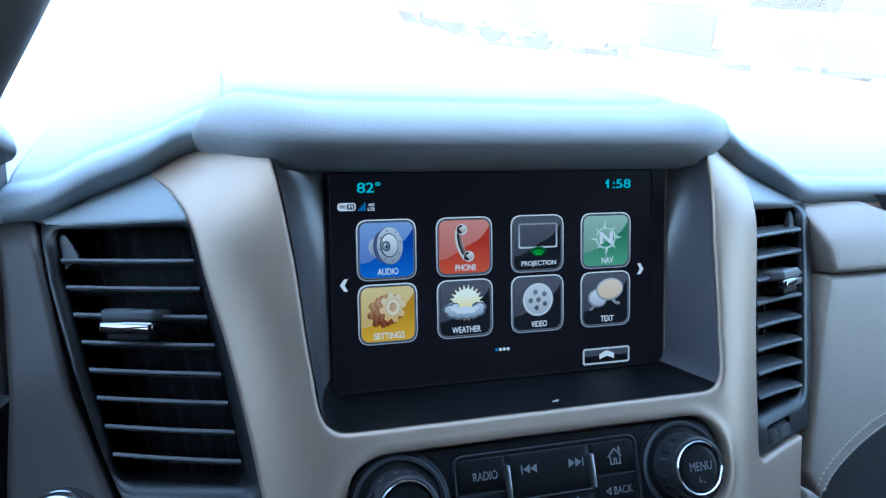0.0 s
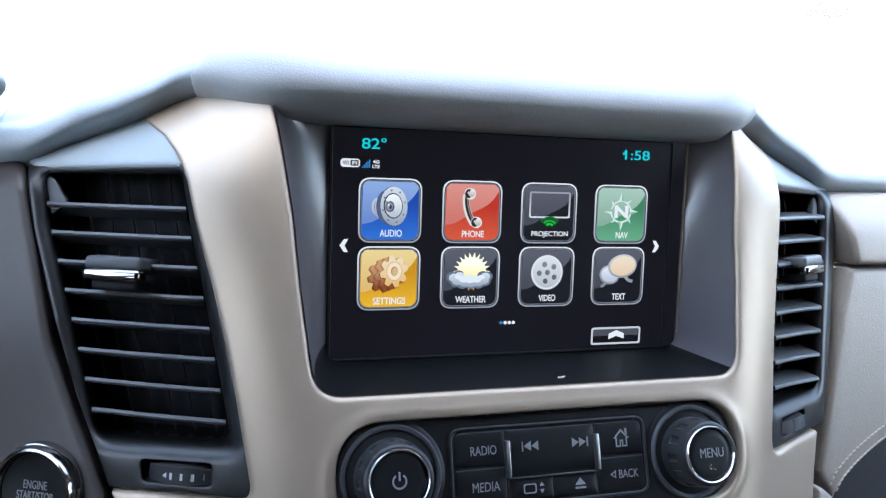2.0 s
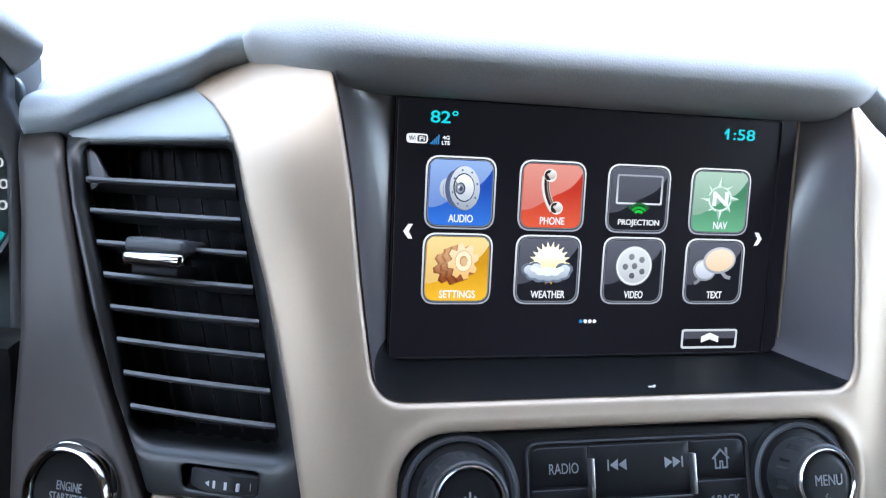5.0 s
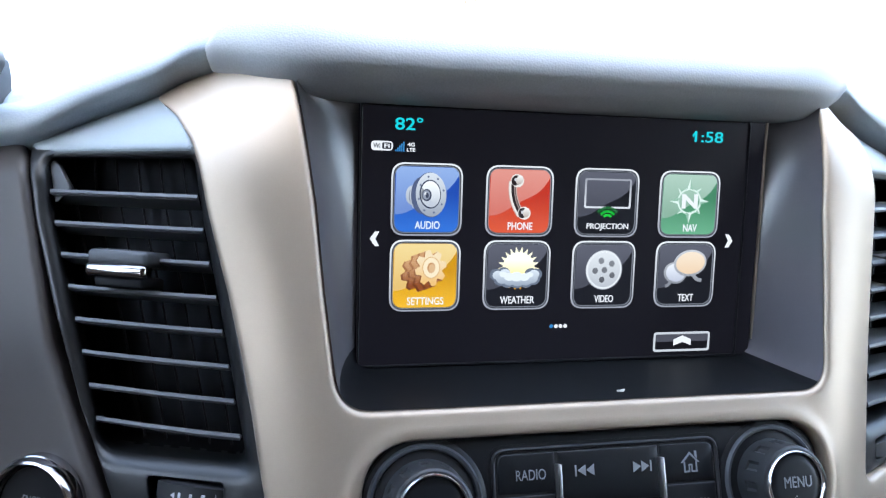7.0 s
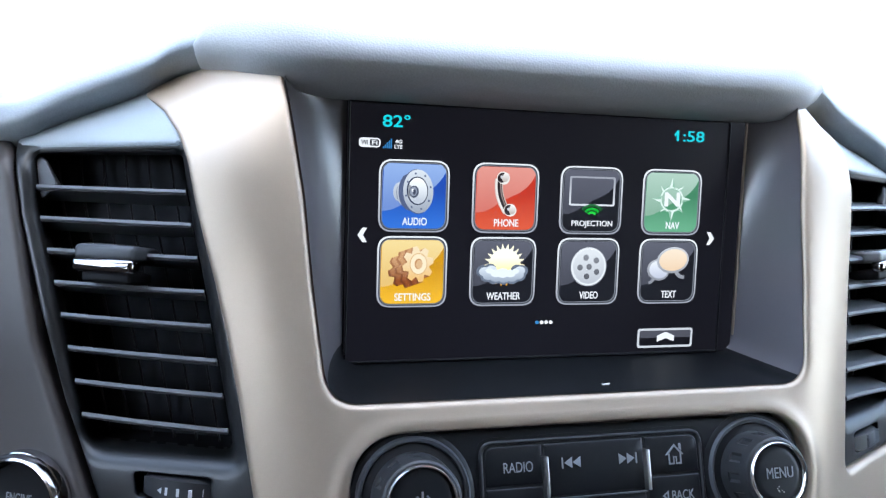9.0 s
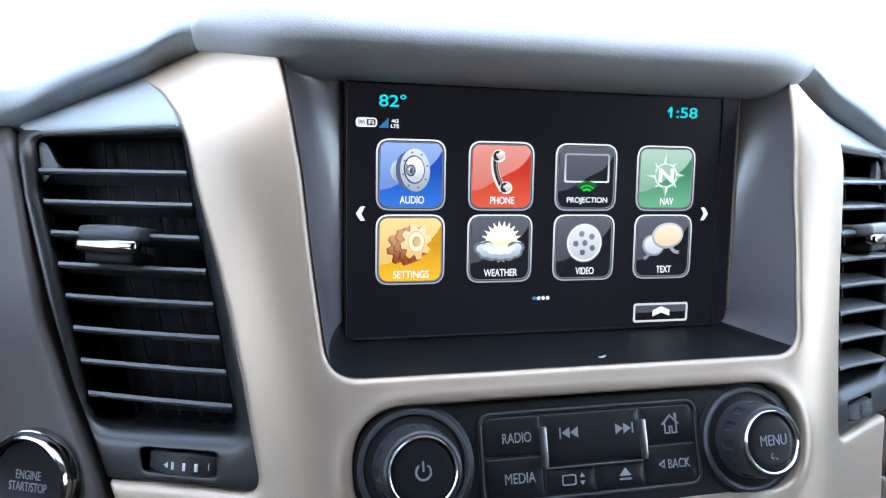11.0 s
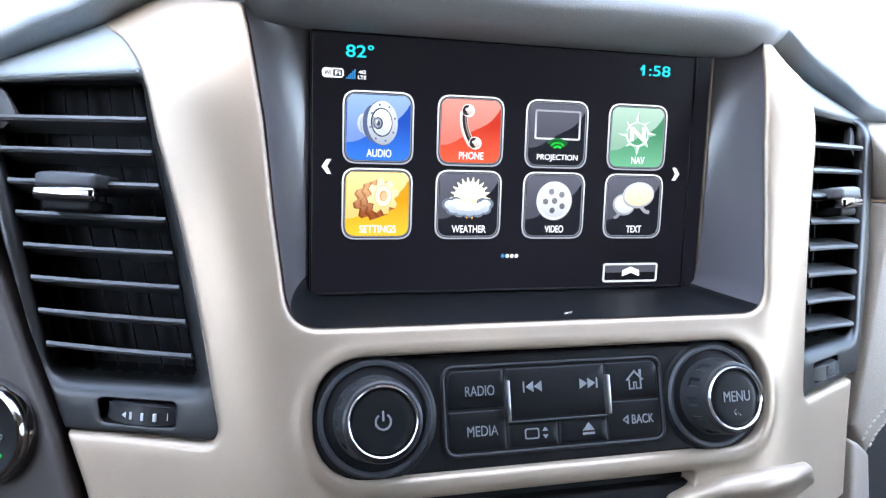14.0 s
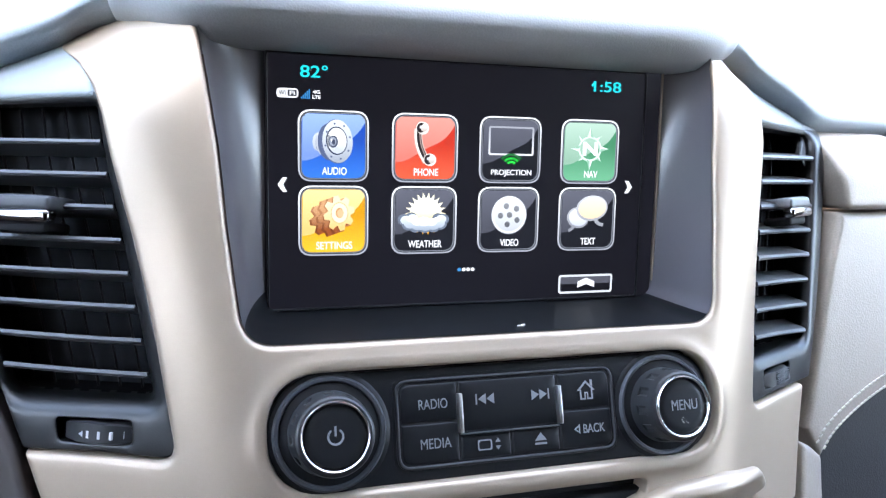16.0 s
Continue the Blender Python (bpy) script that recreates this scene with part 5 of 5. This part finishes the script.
# Silver trim: white colour and upward tilt stand in for its sky reflection.
part("bright_strip", sheet(outline([(304, 25.5, 1), (330, 26), (620, 21, 1), (620, 4, 1), (430, 9), (352, 17), (322, 22.5)]), [], lambda x, z: passenger_line(x, z) + 2.6 * (z - 0.010), -0.002, 0.002, 0.01, 0.01), WHITE, pas, "silver strip, its sky reflection put into the white")
for k in range(14):
    x = 0.318 + 0.010 * k
    part("grille_slat", box(x, x + 0.0016, passenger_line(x, 0.03) + 0.003, passenger_line(x, 0.03) + 0.012, 0.0262, 0.0305, 0.0004), SLAT, pas)
part("grille", sheet(outline([(302, 35.5), (312, 24), (620, 24), (620, 35.5)]), [], passenger_line, 0.012, 0, 0.01, 0.02), PLASTIC_MID, pas, "dark defroster grille")
STITCH = spline([(200, -160), (212, -150), (221, -139), (240, -127), (265, -116.5), (300, -107.5), (342, -100), (430, -91), (620, -83)])
sx = np.concatenate([np.linspace(213, 300, 18), np.linspace(310, 620, 12)])
edge = [(float(x), STITCH(float(x)) - 3.0) for x in sx]
part("leather_panel", sheet(outline([(228.5, -14.2, 3), (620, -15, 2)] + [(x, z) for x, z in reversed(edge)] + [(212, -152, 2), (201, -133, 2), (210, -91), (220.5, -40)]), [], passenger_line, 0.0, 0.0045, 0.02, 0.008), HIDE, pas, "taupe grained leather panel")
part("lower_panel", sheet(outline([(205, -150), (221, -134), (240, -120), (300, -98), (620, -72), (620, -230), (190, -230)]), [], passenger_line, 0.016, 0.002, 0.01, 0.012), HIDE_DARK, pas, "dark grained leather lower panel")
stitches = bmesh.new()
for row in (0.8, 7.8):
    x = 216.0
    while x < 420:
        s = (STITCH(x + 1) - STITCH(x - 1)) / 2
        d = math.hypot(1, s)
        px_, pz_ = x - row * s / d, STITCH(x) + row / d
        t = Matrix.Translation((px_ * c, passenger_line(px_ * c, pz_ * c) - (0.0001 if row < 4 else 0.0004), pz_ * c)) @ Matrix.Rotation(-math.atan(s), 4, "Y")
        one = moved(box(-0.0012, 0.0012, -0.0006, 0.0004, -0.0004, 0.0004, 0.0001), t)
        me = bpy.data.meshes.new("s")
        one.to_mesh(me)
        one.free()
        stitches.from_mesh(me)
        bpy.data.meshes.remove(me)
        x += 3.4 / d
tagged(part("stitching", stitches, THREAD, pas, "pale double row of stitches"), kind="stuff")
knee = thing("knee_panel", (0.178, -0.02, -0.16), "taupe leather knee panel below a seam", "dashboard panel", kind="structure")
part("panel", sheet(outline([(172, -127, 2), (181, -131), (192, -138.5, 3), (190, -175, 2), (164, -175, 2)]), [], bend, -0.002, 0.003, 0.02, 0.005), HIDE, knee)

# ---- parked trucks in the lot ----
def body_mat(name, col):
    return mat(name, col, 0.35, 0.1, 20, 0.0, 0.05, coat=0.15, shine=0.3)


PAINTS = [body_mat("black_paint", (0.02, 0.02, 0.022)), body_mat("white_paint", (0.7, 0.7, 0.7)), body_mat("grey_paint", (0.12, 0.13, 0.14)), body_mat("silver_paint", (0.4, 0.41, 0.42))]
GLASS = mat("dark_window", (0.012, 0.014, 0.016), 0.06, 0, 20, 0, 0.1)
TYRE = mat("tyre_rubber", (0.02, 0.02, 0.02), 0.8, 0, 80, 0.2, 0.2)
LAMP = mat("red_lamp", (0.34, 0.022, 0.016), 0.4, 0, 20, 0, 0.1)
WHITEP = mat("white_lens", (0.7, 0.7, 0.68), 0.2, 0, 20, 0, 0.1)


def lofted(stations):
    """A body through rounded cross-sections: (y, half width low, half width high, z low, z high)."""
    bm = bmesh.new()
    rows = []
    for y, w0, w1, z0, z1 in stations:
        r = min(0.09, (z1 - z0) * 0.3)
        half_ = [(w0 - r, z0), (w0, z0 + r), (w0 + 0.02, (z0 + z1) / 2), (w1, z1 - r), (w1 - r * 0.8, z1)]
        ring = half_ + [(-x, z) for x, z in reversed(half_)]
        rows.append([bm.verts.new((x, y, z)) for x, z in ring])
    n = len(rows[0])
    for a, b in zip(rows, rows[1:]):
        for i in range(n):
            bm.faces.new((a[i], a[(i + 1) % n], b[(i + 1) % n], b[i]))
    bm.faces.new(rows[0])
    bm.faces.new(rows[-1][::-1])
    bmesh.ops.recalc_face_normals(bm, faces=bm.faces)
    return bm


def truck(at, turn, paint, pickup, label):
    """A parked truck, its tail at y = 0 and its nose along y."""
    m = Matrix.Translation(at) @ Matrix.Rotation(radians(turn), 4, "Z") @ Matrix.Scale(1.12 if pickup else 1.0, 4)
    v = thing("pickup_truck" if pickup else "utility_vehicle", (0, 0, 0), label, "parked vehicle", "parked row", m=m)
    if pickup:
        part("bed", lofted([(0, 0.93, 0.95, 0.62, 1.30), (0.05, 0.97, 0.97, 0.5, 1.32), (2.0, 0.98, 0.97, 0.5, 1.34)]), paint, v)
        part("cab", lofted([(1.95, 0.98, 0.97, 0.45, 1.36), (2.4, 0.98, 0.97, 0.45, 1.36), (5.6, 0.98, 0.92, 0.45, 1.22), (5.75, 0.85, 0.8, 0.5, 1.1)]), paint, v)
        roof = lofted([(2.0, 0.90, 0.72, 1.3, 1.86), (2.3, 0.92, 0.74, 1.3, 1.92), (3.7, 0.92, 0.74, 1.3, 1.92), (4.5, 0.9, 0.85, 1.2, 1.34)])
        part("tailgate", box(-0.78, 0.78, -0.035, 0.02, 0.70, 1.28, 0.02), paint, v)
        part("rear_window", box(-0.62, 0.62, 1.97, 2.0, 1.42, 1.78, 0.01), GLASS, v)
    else:
        part("lower_body", lofted([(0, 0.93, 0.95, 0.55, 1.15), (0.08, 0.98, 0.98, 0.45, 1.2), (4.6, 0.98, 0.95, 0.45, 1.2), (5.1, 0.85, 0.8, 0.5, 1.05)]), paint, v)
        roof = lofted([(0.06, 0.94, 0.76, 1.12, 1.84), (0.3, 0.95, 0.78, 1.12, 1.9), (3.3, 0.95, 0.76, 1.12, 1.9), (4.0, 0.93, 0.88, 1.12, 1.24)])
        part("rear_window", moved(box(-0.70, 0.70, -0.02, 0.02, -0.26, 0.26, 0.02), Matrix.Translation((0, 0.04, 1.48)) @ Matrix.Rotation(-0.12, 4, "X")), GLASS, v)
    part("roof", roof, paint, v)
    part("bumper", box(-0.96, 0.96, -0.14, 0.06, 0.48, 0.66, 0.04, 3), CHROME if pickup else paint, v, "steel rear bumper")
    for s in (-1, 1):
        lamp = part("tail_lamp", box(s * 0.90 - 0.085, s * 0.90 + 0.095, -0.045, 0.22, 0.78, 1.26, 0.03), LAMP, v, "red tail lamp")
        part("reverse_lens", box(s * 0.89 - 0.05, s * 0.89 + 0.05, -0.05, 0.02, 0.98, 1.05, 0.005), WHITEP, lamp)
        y0, y1 = (2.35, 3.7) if pickup else (0.6, 3.2)
        part("side_window", box(s * 0.865 - 0.06, s * 0.865 + 0.05, y0, y1, 1.42, 1.76, 0.02), GLASS, v)
        for y in (1.0, 4.6 if pickup else 3.9):
            arch = stroke([(0.56 * math.cos(a), 0.5 * math.sin(a)) for a in np.linspace(-0.1, math.pi + 0.1, 25)], 0.10)
            part("wheel_arch", moved(plate(arch, -0.02, 0.04), Matrix.Translation((s * 1.0, y + 0.15, 0.56)) @ Matrix.Rotation(radians(90 * s), 4, "Z")), PAINTS[3], v)
            w = part("wheel", moved(turned([(0, -0.12), (0.2, -0.1), (0.23, -0.12), (0.36, -0.11), (0.39, -0.06), (0.39, 0.08), (0.3, 0.1)], 32), Matrix.Translation((s * 0.86, y, 0.39)) @ Matrix.Rotation(radians(90 * s), 4, "Z")), TYRE, v)
            part("rim", moved(turned([(0, -0.13), (0.05, -0.14), (0.19, -0.11), (0.22, -0.125), (0.22, -0.10)], 24), Matrix.Translation((s * 0.86, y, 0.39)) @ Matrix.Rotation(radians(90 * s), 4, "Z")), CHROME, w)
    return v


LOT = [(0, 0, True, "black"), (1, 2, True, "dark grey"), (2, 0, True, "black"), (3, 2, True, "dark grey"), (4, 1, False, "white"), (5, 0, True, "black"), (6, 3, True, "silver")]
for k, p, pk, word in LOT:
    truck((7.2, 10.35 + 3.35 * k, GROUND), -87, PAINTS[p], pk, f"parked {word} {'pickup truck' if pk else 'utility vehicle'} on the asphalt lot")
